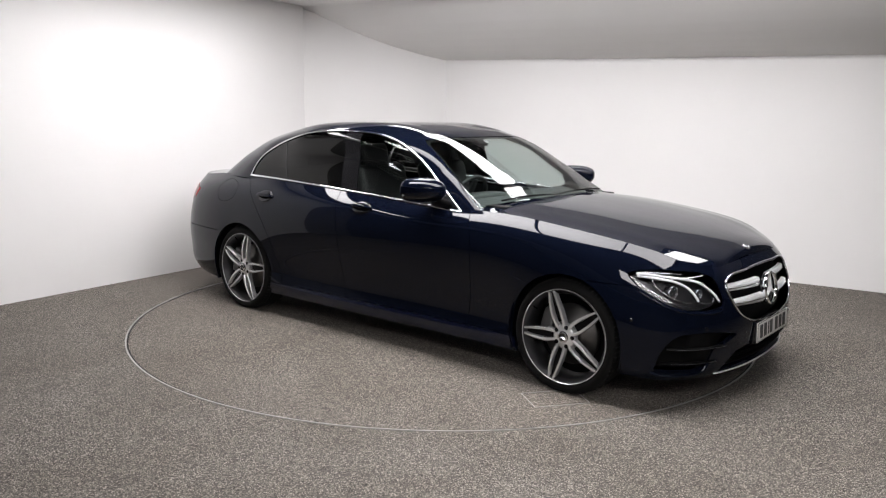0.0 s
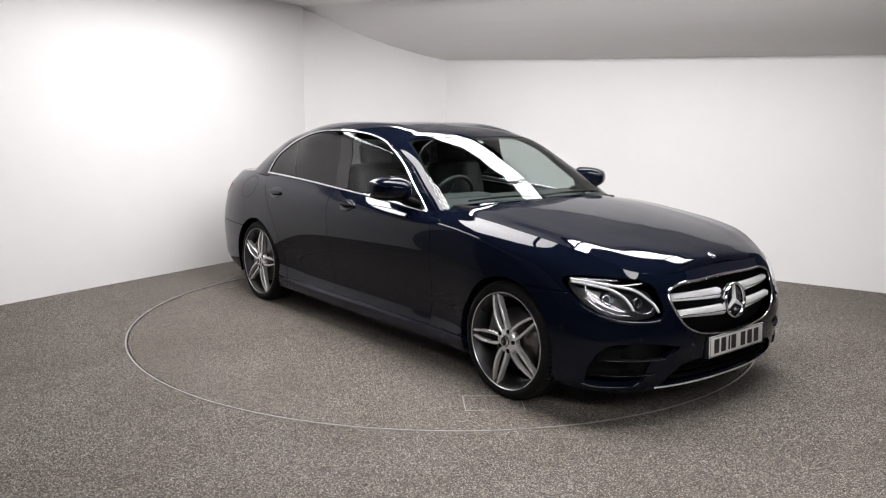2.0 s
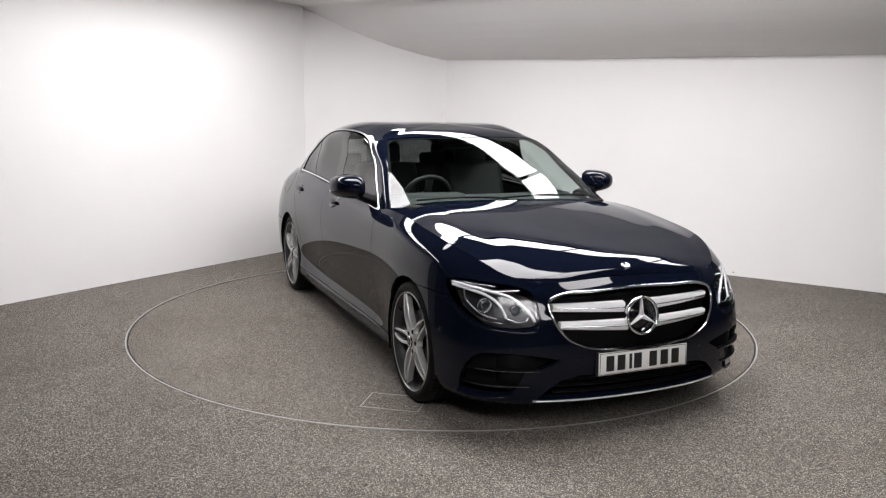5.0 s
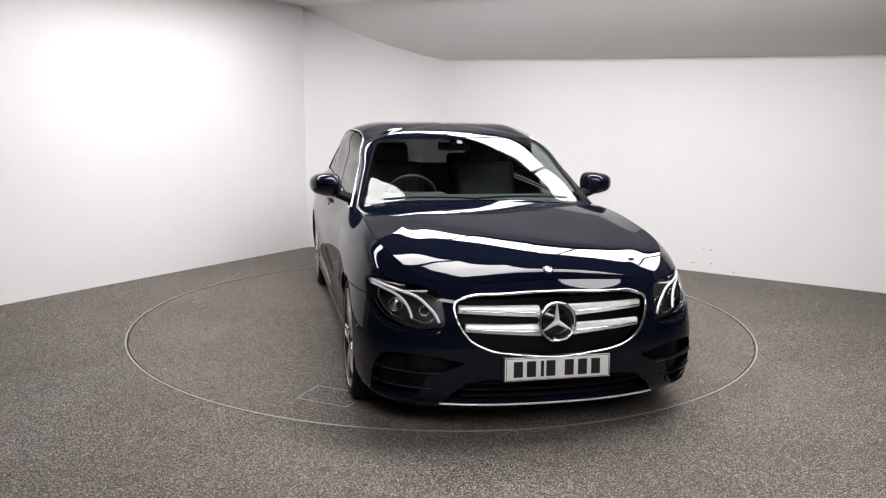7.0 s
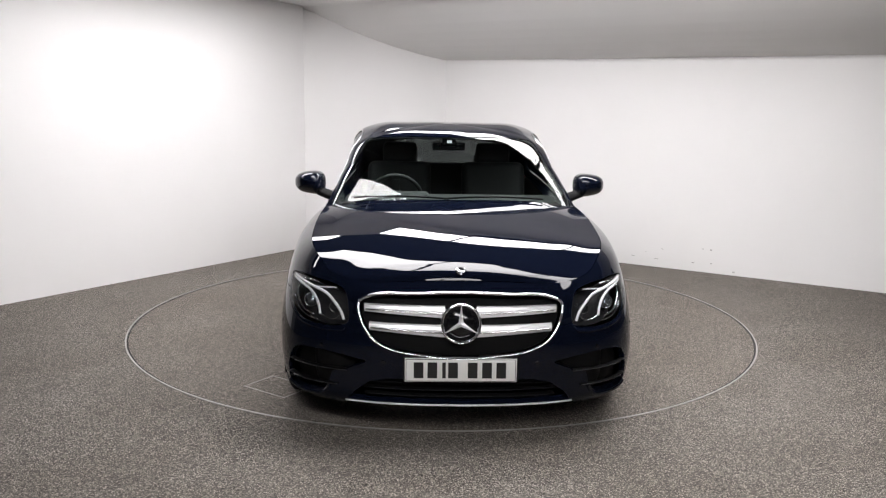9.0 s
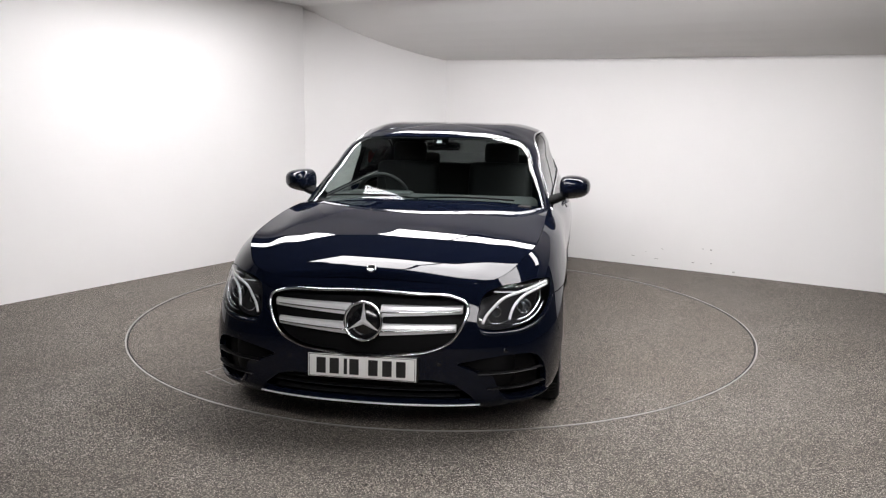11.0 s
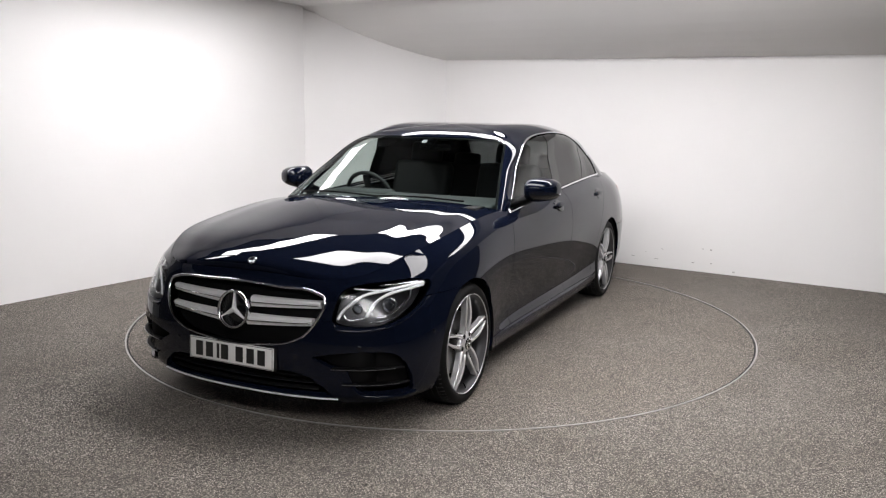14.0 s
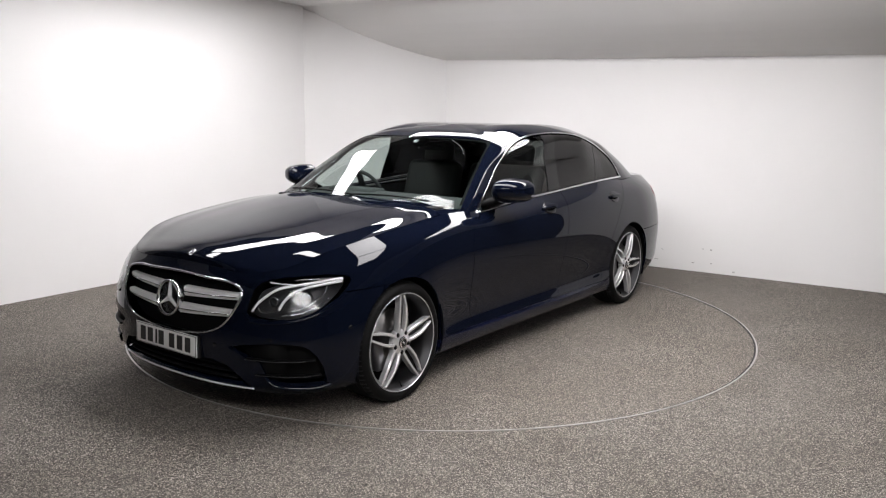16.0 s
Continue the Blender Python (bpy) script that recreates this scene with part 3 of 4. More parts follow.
# ---- outlines of the panels ----
AXLE, HUB_Z, ARCH = 1.4695, 0.325, 0.360
LAMP = rounded([(.535, .575), (.60, .556), (.69, .552), (.76, .562), (.805, .588), (.838, .630), (.852, .69), (.845, .735), (.80, .752), (.70, .748), (.61, .738), (.553, .715), (.532, .65)], 5)
GRILLE_HALF = [(0, .426), (.172, .440), (.333, .466), (.412, .507), (.452, .560), (.474, .610), (.483, .650), (.474, .680), (.440, .695), (.22, .711), (0, .716)]
GRILLE = np.array(GRILLE_HALF[:-1] + [(-y, z) for y, z in GRILLE_HALF[:0:-1]])
GRILLE = rounded(GRILLE, 5)
MOUTH = np.array([(-.535, .196), (.535, .196), (.50, .245), (.43, .300), (.34, .322), (-.34, .322), (-.43, .300), (-.50, .245)])
INTAKE = np.array([(.430, .402), (.55, .424), (.66, .436), (.755, .433), (.785, .426), (.808, .410), (.832, .372), (.846, .31), (.846, .24), (.836, .218), (.75, .214), (.685, .219), (.660, .228), (.642, .248), (.624, .285), (.606, .338), (.535, .355), (.47, .383)])
DLO = [(.66, .945), (.37, .966), (-.13, .994), (-.42, 1.008), (-.77, 1.027), (-1.10, 1.040), (-1.475, 1.050), (-1.45, 1.13), (-1.40, 1.20), (-1.24, 1.292), (-1.08, 1.347), (-.89, 1.392), (-.66, 1.413), (-.43, 1.414), (-.18, 1.391), (-.06, 1.366), (.12, 1.303), (.30, 1.195), (.40, 1.125), (.53, 1.037)]
TAIL_LAMP = [(.50, .80), (.76, .79), (.815, .83), (.80, .90), (.72, .93), (.50, .93)]


def arch(sign):
    return lambda p, q: np.where(p[:, 1] > 0.45, np.hypot(p[:, 0] - sign * AXLE, p[:, 2] - HUB_Z) - ARCH, 1.0)


shell = BODY.cut(arch(1)).cut(arch(-1))
G = 0.0022


fine = np.linspace(0.15, 1.1, 60)
j_front = hermite([.15, .3, .6, .85, .95, 1.1], [.70, .755, .80, .785, .735, .60], fine)[:, 0]
j_mid = hermite([.15, .5, .85, 1.1], [-.32, -.345, -.38, -.47], fine)[:, 0]
j_rear = hermite([.15, .32, .46, .62, .76, .91, 1.0, 1.1], [-.97, -1.0, -1.045, -1.11, -1.21, -1.36, -1.45, -1.60], fine)[:, 0]


def behind(j, grow=-G):
    return lambda p, q: np.interp(p[:, 2], fine, j) - p[:, 0] + grow


def ahead(j, grow=-G):
    return lambda p, q: p[:, 0] - np.interp(p[:, 2], fine, j) + grow


def above(z, grow=-G):
    return lambda p, q: p[:, 2] - z + grow


def below(z, grow=-G):
    return lambda p, q: z - p[:, 2] + grow


SILL, SPLIT = 0.262, 0.668
sill = shell.cut(below(SILL)).cut(lambda p, q: 1.128 - np.abs(p[:, 0]))
flank = shell.cut(lambda p, q: np.where(np.abs(p[:, 0]) < 1.13, p[:, 2] - SILL - G, 1.0))
fender = flank.cut(ahead(j_front)).cut(lambda p, q: np.where(p[:, 0] > AXLE, p[:, 2] - SPLIT - G, 1.0)).cut(yz(LAMP, -G, -1, ahead=1.7)).cut(lambda p, q: p[:, 1] - 0.548)
front_door = flank.cut(behind(j_front)).cut(ahead(j_mid))
rear_door = flank.cut(behind(j_mid)).cut(ahead(j_rear))
quarter = flank.cut(behind(j_rear)).cut(lambda p, q: np.where((p[:, 0] < -AXLE), p[:, 2] - 0.60 - G, 1.0)).cut(lambda p, q: p[:, 1] - 0.60).cut(yz(TAIL_LAMP, -G, -1, behind=-2.15))
nose = shell.cut(lambda p, q: p[:, 0] - AXLE).cut(lambda p, q: np.where(p[:, 1] > 0.548, SPLIT - p[:, 2] - G, 1.0)).cut(yz(LAMP, -G, -1, ahead=1.7)).cut(yz(GRILLE, -0.004, -1)).cut(yz(MOUTH, 0, -1)).cut(yz(INTAKE, 0, -1))
tail = shell.cut(lambda p, q: -AXLE - p[:, 0]).cut(lambda p, q: np.where(p[:, 1] > 0.60, 0.60 - p[:, 2] - G, 0.74 - p[:, 2] - G)).cut(yz(TAIL_LAMP, -G, -1, behind=-2.15))
tail_panel = shell.cut(lambda p, q: -1.9 - p[:, 0]).cut(lambda p, q: 0.60 - p[:, 1] - G).cut(above(0.74)).cut(yz(TAIL_LAMP, -G, -1, behind=-2.15))
bonnet = BONNET.cut(lambda p, q: 0.9955 - q[:, 1]).cut(lambda p, q: q[:, 0] - 0.0025)

panel("front_bumper", nose.both(), PAINT, car, "navy painted front bumper with side intakes", fold=0.03)
panel("rear_bumper", tail.both(), PAINT, car)
boot = panel("boot_lid", BOOT.cut(lambda p, q: 0.993 - q[:, 1]).both(), PAINT, car)
panel("boot_face", tail_panel.both(), PAINT, boot)
hood = panel("bonnet", bonnet.both(), PAINT, car, "dark navy bonnet with a rounded badge at its nose")



TOPARC = rounded(DLO[6:] + DLO[:1], 6, closed=False)
BELT = rounded(DLO[:7], 8, closed=False)
DLO_FINE = np.concatenate([TOPARC, BELT[1:-1]])

# ---- greenhouse panels ----
SCREEN_HALF = [(.80, .93), (.772, .985), (.720, 1.10), (.671, 1.20), (.622, 1.30), (.597, 1.345), (.566, 1.367), (.50, 1.377), (.3, 1.385)]
SCREEN = np.array(SCREEN_HALF + [(0, 1.386)] + [(-y, z) for y, z in SCREEN_HALF[::-1]])
REAR_SCREEN = np.array([(-.60, 1.03), (.60, 1.03), (.56, 1.15), (.49, 1.29), (.42, 1.318), (0, 1.335), (-.42, 1.318), (-.49, 1.29), (-.56, 1.15)])
side_only = lambda p, q: p[:, 1] - 0.56
roof = HOUSE.cut(yz(SCREEN, 0, -1, ahead=0.02)).cut(yz(REAR_SCREEN, 0, -1, behind=-1.2)).cut(lambda p, q: np.maximum(-signed(p[:, [0, 2]], DLO_FINE), 0.56 - p[:, 1]))
panel("roof", roof.both(), PAINT, car, "dark navy roof with slim pillars", fold=0.02)
panel("windscreen", HOUSE.cut(yz(SCREEN, 0.003, 1, ahead=0.0)).shifted(-0.003).both(), SCREEN_GLASS, car, "clear windscreen glass reflecting the ceiling lights", fold=0)
band = [(y * 0.985, 1.0 + (z - 1.0) * 0.978) for y, z in SCREEN]
panel("windscreen_border", HOUSE.cut(yz(SCREEN, 0.0, 1, ahead=0.0)).cut(yz(np.array(band), 0, -1)).cut(above(1.0, 0)).shifted(-0.006).both(), MATT, car, fold=0)
panel("rear_screen", HOUSE.cut(yz(REAR_SCREEN, 0.003, 1, behind=-1.2)).shifted(-0.003).both(), REAR_GLASS, car, fold=0)

inner = HOUSE.cut(xz(DLO_FINE, -0.010)).cut(side_only).shifted(-0.004)
P_FRONT, P_REAR, Q_DIV = [(-.345, 1.40), (-.285, 1.0)], [(-.49, 1.42), (-.445, 1.0)], [(-1.165, 1.36), (-1.035, 1.03)]


def beyond(ends, side, grow=0.0):
    (x0, z0), (x1, z1) = ends
    return lambda p, q: side * (p[:, 0] - (x0 + (x1 - x0) * (p[:, 2] - z0) / (z1 - z0))) + grow


door_glass = inner.cut(beyond(P_FRONT, 1))
pillar = HOUSE.cut(xz(DLO_FINE, -0.010)).cut(side_only).shifted(-0.001).cut(beyond(P_FRONT, -1)).cut(beyond(P_REAR, 1))
rear_glass = inner.cut(beyond(P_REAR, -1)).cut(beyond(Q_DIV, 1, -0.008))
quarter_glass = inner.cut(beyond(Q_DIV, -1, -0.008))
divider = HOUSE.cut(xz(DLO_FINE, -0.010)).cut(side_only).shifted(-0.002).cut(beyond(Q_DIV, 1, 0.008)).cut(beyond(Q_DIV, -1, 0.008))

top_p, top_n = on_sheet(HOUSE, TOPARC, [0, 2], lambda p: p[:, 1] > 0.5, 0.001)
belt_p, belt_n = on_sheet(HOUSE, BELT, [0, 2], lambda p: p[:, 1] > 0.5, 0.004)


# ---- lamps, grille, trims that follow the body ----
def lamp_sheet(d):
    return BODY.cut(yz(LAMP, -0.001, 1, ahead=1.7)).shifted(d)


AHEAD = lambda p: (p[:, 0] > 1.62)


def on_nose(pts, out=0.0, smooth=8):
    return on_sheet(BODY, rounded(pts, smooth, closed=False), [1, 2], AHEAD, out)


ALLOY = material("machined_alloy", (0.74, 0.74, 0.75), 0.26, 0.65)
ALLOY_DARK = material("grey_painted_alloy", (0.035, 0.035, 0.037), 0.4, 0.6)
REFLECTOR = material("lamp_reflector", (0.55, 0.56, 0.58), 0.18, 1.0)
LIGHTGUIDE = material("lamp_light_guide", (0.86, 0.87, 0.89), 0.15)
LENS = glass("projector_lens", (0.75, 0.78, 0.8), reflect=1.7)
BEZEL = material("lamp_bezel", (0.040, 0.040, 0.043), 0.3, 0.4)
RED = material("tail_lamp_red", (0.35, 0.008, 0.01), 0.12)


def upward(n):
    """Normals of a ledge: the body's, turned up to about 60 degrees."""
    f = n * [1, 1, 0]
    f /= np.linalg.norm(f, axis=1, keepdims=True)
    return f * 0.5 + np.array([0, 0, 0.866])


def headlight(mir):
    cover = panel("headlight", lamp_sheet(0.0015), LAMP_GLASS, car, "clear swept headlight with white light strips", fold=0, mirror=mir)
    panel("housing", lamp_sheet(-0.075), BEZEL, cover, fold=-0.07, mirror=mir)
    def bar(name, pts, wide, high, depth, mat):
        p, n = on_nose(pts, depth)
        part(name, strip(p, n, wide, high, mirror=mir), mat, cover)
    bar("light_strip", [(.553, .586), (.568, .620), (.595, .652), (.642, .693), (.71, .712), (.77, .724), (.832, .734)], 0.014, 0.012, -0.006, LIGHTGUIDE)
    bar("light_strip", [(.674, .598), (.683, .635), (.702, .669), (.737, .697), (.785, .712), (.835, .722)], 0.014, 0.012, -0.008, LIGHTGUIDE)
    bar("light_strip", [(.595, .724), (.678, .716), (.747, .712)], 0.007, 0.006, -0.006, LIGHTGUIDE)
    bar("light_strip", [(.690, .736), (.75, .738), (.82, .741)], 0.006, 0.006, -0.006, REFLECTOR)
    bar("bezel_line", [(.578, .606), (.592, .590), (.621, .583), (.672, .597)], 0.006, 0.006, -0.012, REFLECTOR)
    bar("bezel_line", [(.712, .593), (.755, .603), (.790, .632), (.810, .672), (.806, .708)], 0.008, 0.008, -0.010, REFLECTOR)
    bar("bezel_line", [(.690, .572), (.755, .582), (.800, .608), (.828, .650)], 0.005, 0.005, -0.012, REFLECTOR)
    p, n = on_nose([(.541, .562), (.556, .546), (.585, .541), (.68, .540), (.75, .549), (.805, .572), (.845, .616), (.862, .660)], -0.007)
    n = upward(n)
    part("lamp_ledge", strip(p, n, np.interp(np.linspace(0, 1, len(p)), [0, .08, .5, 1], [.012, .036, .028, .012]), 0.018, segments=14, mirror=mir), PAINT, cover, "painted ledge under the headlight")
    for y, z, r, d in ((.758, .655, .031, -.045), (.628, .642, .022, -.055)):
        (c,), (n,) = on_sheet(BODY, [(y, z)], [1, 2], AHEAD, d)
        if mir:
            c, n = c * [1, -1, 1], n * [1, -1, 1]
        face = Vector((1, n[1] * 0.35, 0.0)).normalized()
        m = Matrix.Translation(c) @ face.to_track_quat("Z", "Y").to_matrix().to_4x4()
        part("projector_ring", lathe([(r, -.03), (r * 1.15, 0.0), (r * 1.12, .010), (r, .006), (r * .96, -.02)], m, 40), REFLECTOR, cover)
        ball = [(max(r * math.sin(a), 0.0005), r * 0.55 * math.cos(a) - 0.01) for a in np.linspace(0.02, math.pi / 2, 8)]
        part("projector_lens", lathe(ball, m, 40), LENS, cover)
        part("reflector_bowl", lathe([(r * .95, -.018), (r * .5, -.035), (.001, -.04)], m, 32), REFLECTOR, cover)
    return cover


for mir in SIDES:
    headlight(mir)

# grille
grille = panel("grille", BODY.cut(yz(GRILLE, 0.002, 1, ahead=1.9)).shifted(-0.055).both(), MATT, car, "black grille with two silver louvres and a round star emblem", fold=-0.05)
gp, gn = on_sheet(BODY, np.abs(GRILLE), [1, 2], AHEAD, 0.002)
sgn = np.sign(GRILLE[:, 0] + 1e-9)[:, None]
gp, gn = gp * np.c_[np.ones(len(sgn)), sgn, np.ones(len(sgn))], gn * np.c_[np.ones(len(sgn)), sgn, np.ones(len(sgn))]
part("grille_frame", strip(gp, gn, np.where(GRILLE[:, 1] > 0.675, 0.014, np.clip(0.008 + (GRILLE[:, 1] - .43) * 0.03, 0.007, 0.015)), 0.012, closed=True), CHROME, grille, "polished chrome grille surround")


def louvre(y0, y1, z0, z1, hi, mir):
    """A silver bar with a ridge, deeper at its inner end."""
    bm = bmesh.new()
    rows = []
    for u in np.linspace(0, 1, 14):
        y, z = y0 + (y1 - y0) * u, z0 + (z1 - z0) * u
        (c,), _ = on_sheet(BODY, [(y, z)], [1, 2], AHEAD)
        h = hi * (1.35 - 0.5 * u)
        x = c[0] - 0.012
        prof = [(x - .03, z + h), (x - .006, z + h * .86), (x, z + h * .3), (x - .004, z + h * .1), (x - .004, z - h * .1), (x, z - h * .3), (x - .008, z - h * .9), (x - .03, z - h)]
        rows.append([bm.verts.new((px_, -y if mir else y, pz)) for px_, pz in prof])
    for a, b in zip(rows, rows[1:]):
        for i in range(len(a) - 1):
            bm.faces.new((a[i], a[i + 1], b[i + 1], b[i]))
    bm.faces.new(rows[0])
    bm.faces.new(rows[-1])
    bmesh.ops.recalc_face_normals(bm, faces=bm.faces)
    ob = part("louvre", bm, SATIN, grille, smooth=False)
    p, n = [], []
    for u in np.linspace(0.02, 0.98, 16):
        y, z = y0 + (y1 - y0) * u, z0 + (z1 - z0) * u
        (c,), _ = on_sheet(BODY, [(y, z)], [1, 2], AHEAD)
        p.append((c[0] - 0.008, -y if mir else y, z - hi * 0.1))
        n.append((1, 0, 0))
    part("chrome_line", strip(p, n, 0.006, 0.006), CHROME, ob)


for mir in SIDES:
    louvre(0.075, 0.455, 0.628, 0.641, 0.021, mir)
    louvre(0.075, 0.430, 0.545, 0.560, 0.021, mir)

STAR_AT = Vector((2.292, 0.0, 0.588))
tilt = Matrix.Translation(STAR_AT) @ pose(0, 0, 0, 0, 82, 0)
part("emblem_plate", lathe([(.001, -.012), (.080, -.012), (.088, -.03)], tilt, 64), BLACK, grille)
part("emblem_ring", lathe([(.086, -.02), (.096, -.014), (.096, .0), (.091, .008), (.085, .006), (.081, -.006), (.083, -.02)], tilt, 72), CHROME, grille)
SILVER = material("emblem_silver", (0.80, 0.80, 0.81), 0.32, 0.25)
bm = bmesh.new()
crown = bm.verts.new(tilt @ Vector((0, 0, 0.006)))
outer = []
for k in range(6):
    a, r, h = radians(180 + 60 * k), (0.084, 0.0135)[k % 2], (0.002, -0.004)[k % 2]
    outer.append((bm.verts.new(tilt @ Vector((math.cos(a) * r, math.sin(a) * r, h))), bm.verts.new(tilt @ Vector((math.cos(a) * r, math.sin(a) * r, -0.012)))))
for (a, c), (b, d) in zip(outer, outer[1:] + outer[:1]):
    bm.faces.new((crown, a, b))
    bm.faces.new((a, c, d, b))
bmesh.ops.recalc_face_normals(bm, faces=bm.faces)
part("emblem_star", bm, SILVER, grille, smooth=False)

# round badge on the bonnet
(bp,), (bn,) = on_sheet(BONNET, [(2.135, 0.0)], [0, 1], None, 0.001)
bm_at = Matrix.Translation(bp) @ Vector(bn).to_track_quat("Z", "Y").to_matrix().to_4x4()
badge = part("badge", lathe([(.001, .003), (.014, .003), (.016, .005), (.022, .005), (.0238, .002), (.0238, -.004)], bm_at, 40), REFLECTOR, hood, "small round silver badge")
part("badge_ring", lathe([(.0172, .0056), (.0205, .0056)], bm_at, 40), BEZEL, badge)

# number plate with plain bars in place of characters
PLATE = material("white_plate", (0.72, 0.72, 0.70), 0.3)
PLATE_INK = material("plate_black", (0.01, 0.01, 0.01), 0.4)
plate_at = pose(2.318, 0, 0.374, 0, -2.5, 0)
part("plate_carrier", box((0.03, 0.54, 0.125), pose(2.297, 0, 0.374), 0.006), BLACK, car)
plate = part("number_plate", box((0.006, 0.520, 0.111), plate_at, 0.002), PLATE, car, "white number plate with dark bars")
for y in (-.196, -.132, -.078, -.036, .055, .122, .188):
    w = 0.016 if abs(y + .078) < 0.001 else 0.045
    part("bar", box((0.002, w, 0.075), plate_at @ pose(0.0035, y, 0), 0.0005, 1), PLATE_INK, plate, smooth=False)
bm = merged(*[box((0.002, a, b), plate_at @ pose(0.0033, y, z)) for a, b, y, z in ((.508, .0025, 0, .0515), (.508, .0025, 0, -.0515), (.0025, .103, .254, 0), (.0025, .103, -.254, 0))])
part("border", bm, PLATE_INK, plate, smooth=False)

# mouth and side intakes
mouth = panel("lower_grille", BODY.cut(yz(MOUTH, 0.002, 1, ahead=1.9)).shifted(-0.08).both(), MATT, car, "black lower grille", fold=-0.075)
for z in (.225, .262, .295):
    w = min(.49, .535 - (z - .196) * 0.6) - 0.03
    pts = [(y, z) for y in np.linspace(0.001, w, 12)]
    p, n = on_sheet(BODY, pts, [1, 2], AHEAD, -0.03)
    p = np.concatenate([p[::-1] * [1, -1, 1], p])
    n = np.concatenate([n[::-1] * [1, -1, 1], n])
    part("slat", strip(p, n, 0.008, 0.03), MATT, mouth)
for mir in SIDES:
    vent = panel("side_intake", BODY.cut(yz(INTAKE, 0.002, 1, ahead=1.6)).shifted(-0.055), MATT, car, "black side air intake with thin fins", fold=-0.05, mirror=mir)
    for y0, y1, z0, z1 in ((.535, .826, .350, .352), (.580, .836, .273, .274)):
        p, n = on_nose([(y0, z0), ((y0 + y1) / 2, (z0 + z1) / 2 - .002), (y1, z1)], -0.006)
        part("fin", strip(p, n, 0.010, 0.03, mirror=mir), MATT, vent)
        p, n = on_nose([(y0, z0), ((y0 + y1) / 2, (z0 + z1) / 2 - .002), (y1 - .03, z1)], 0.009)
        part("fin_edge", strip(p, n, 0.0035, 0.004, mirror=mir), BEZEL, vent)
    p, n = on_nose([(.628, .262), (.640, .236), (.660, .214), (.70, .205), (.76, .202), (.815, .203), (.845, .214)], -0.006)
    n = upward(n)
    part("intake_lip", strip(p, n, 0.036, 0.024, segments=14, mirror=mir), PAINT, vent, "painted lip under the side intake")
p, n = on_sheet(BODY, [(y, .190) for y in np.linspace(0.0, .545, 24)], [1, 2], AHEAD, 0.004)
p, n = np.concatenate([p[:0:-1] * [1, -1, 1], p]), np.concatenate([n[:0:-1] * [1, -1, 1], n])
part("splitter_trim", strip(p, n, np.concatenate([np.linspace(.003, .011, 12), np.full(len(p) - 24, .011), np.linspace(.011, .003, 12)]) * 1.25, 0.009), SATIN, car, "chrome strip along the bumper's lower edge")

# ---- side panels, doors, mirrors ----
SILLTRIM = material("sill_paint", (0.004, 0.006, 0.02), 0.2)


def ellipsoid(c, r, power=1.0, nu=48, nv=24):
    u, v = np.linspace(0, 2 * np.pi, nu), np.linspace(-np.pi / 2 + 0.02, np.pi / 2 - 0.02, nv)
    f = lambda a: np.sign(a) * np.abs(a) ** power
    P = np.stack([c[0] + r[0] * f(np.cos(v))[None] * f(np.cos(u))[:, None], c[1] + r[1] * f(np.cos(v))[None] * f(np.sin(u))[:, None], c[2] + r[2] * np.broadcast_to(f(np.sin(v))[None], (nu, nv))], -1)
    Q = np.stack(np.broadcast_arrays(u[:, None], v[None]), -1)
    return grid_sheet(P, Q)


def mirror_shell():
    """The housing of a door mirror: rounded ahead, cut square behind, tapering outwards."""
    s = ellipsoid((0, 0, 0), (1, 1, 1), 0.72, 64, 40)
    x, y, z = s.p.T
    k = (y + 1) / 2
    new_p = np.stack([0.395 + np.where(x > 0, x * (0.245 - 0.075 * k), x * 0.035) - 0.02 * k, 0.950 + y * 0.102, 1.072 + z * (0.088 - 0.024 * k) + 0.004 * k + 0.008 * np.maximum(x, 0)], 1)
    a, b, c = (new_p[s.f[:, i]] for i in range(3))
    fn = np.cross(b - a, c - a)
    n = np.zeros_like(new_p)
    for i in range(3):
        np.add.at(n, s.f[:, i], fn)
    n /= np.maximum(np.linalg.norm(n, axis=1, keepdims=True), 1e-12)
    return Sheet(new_p, n, s.q, s.f)


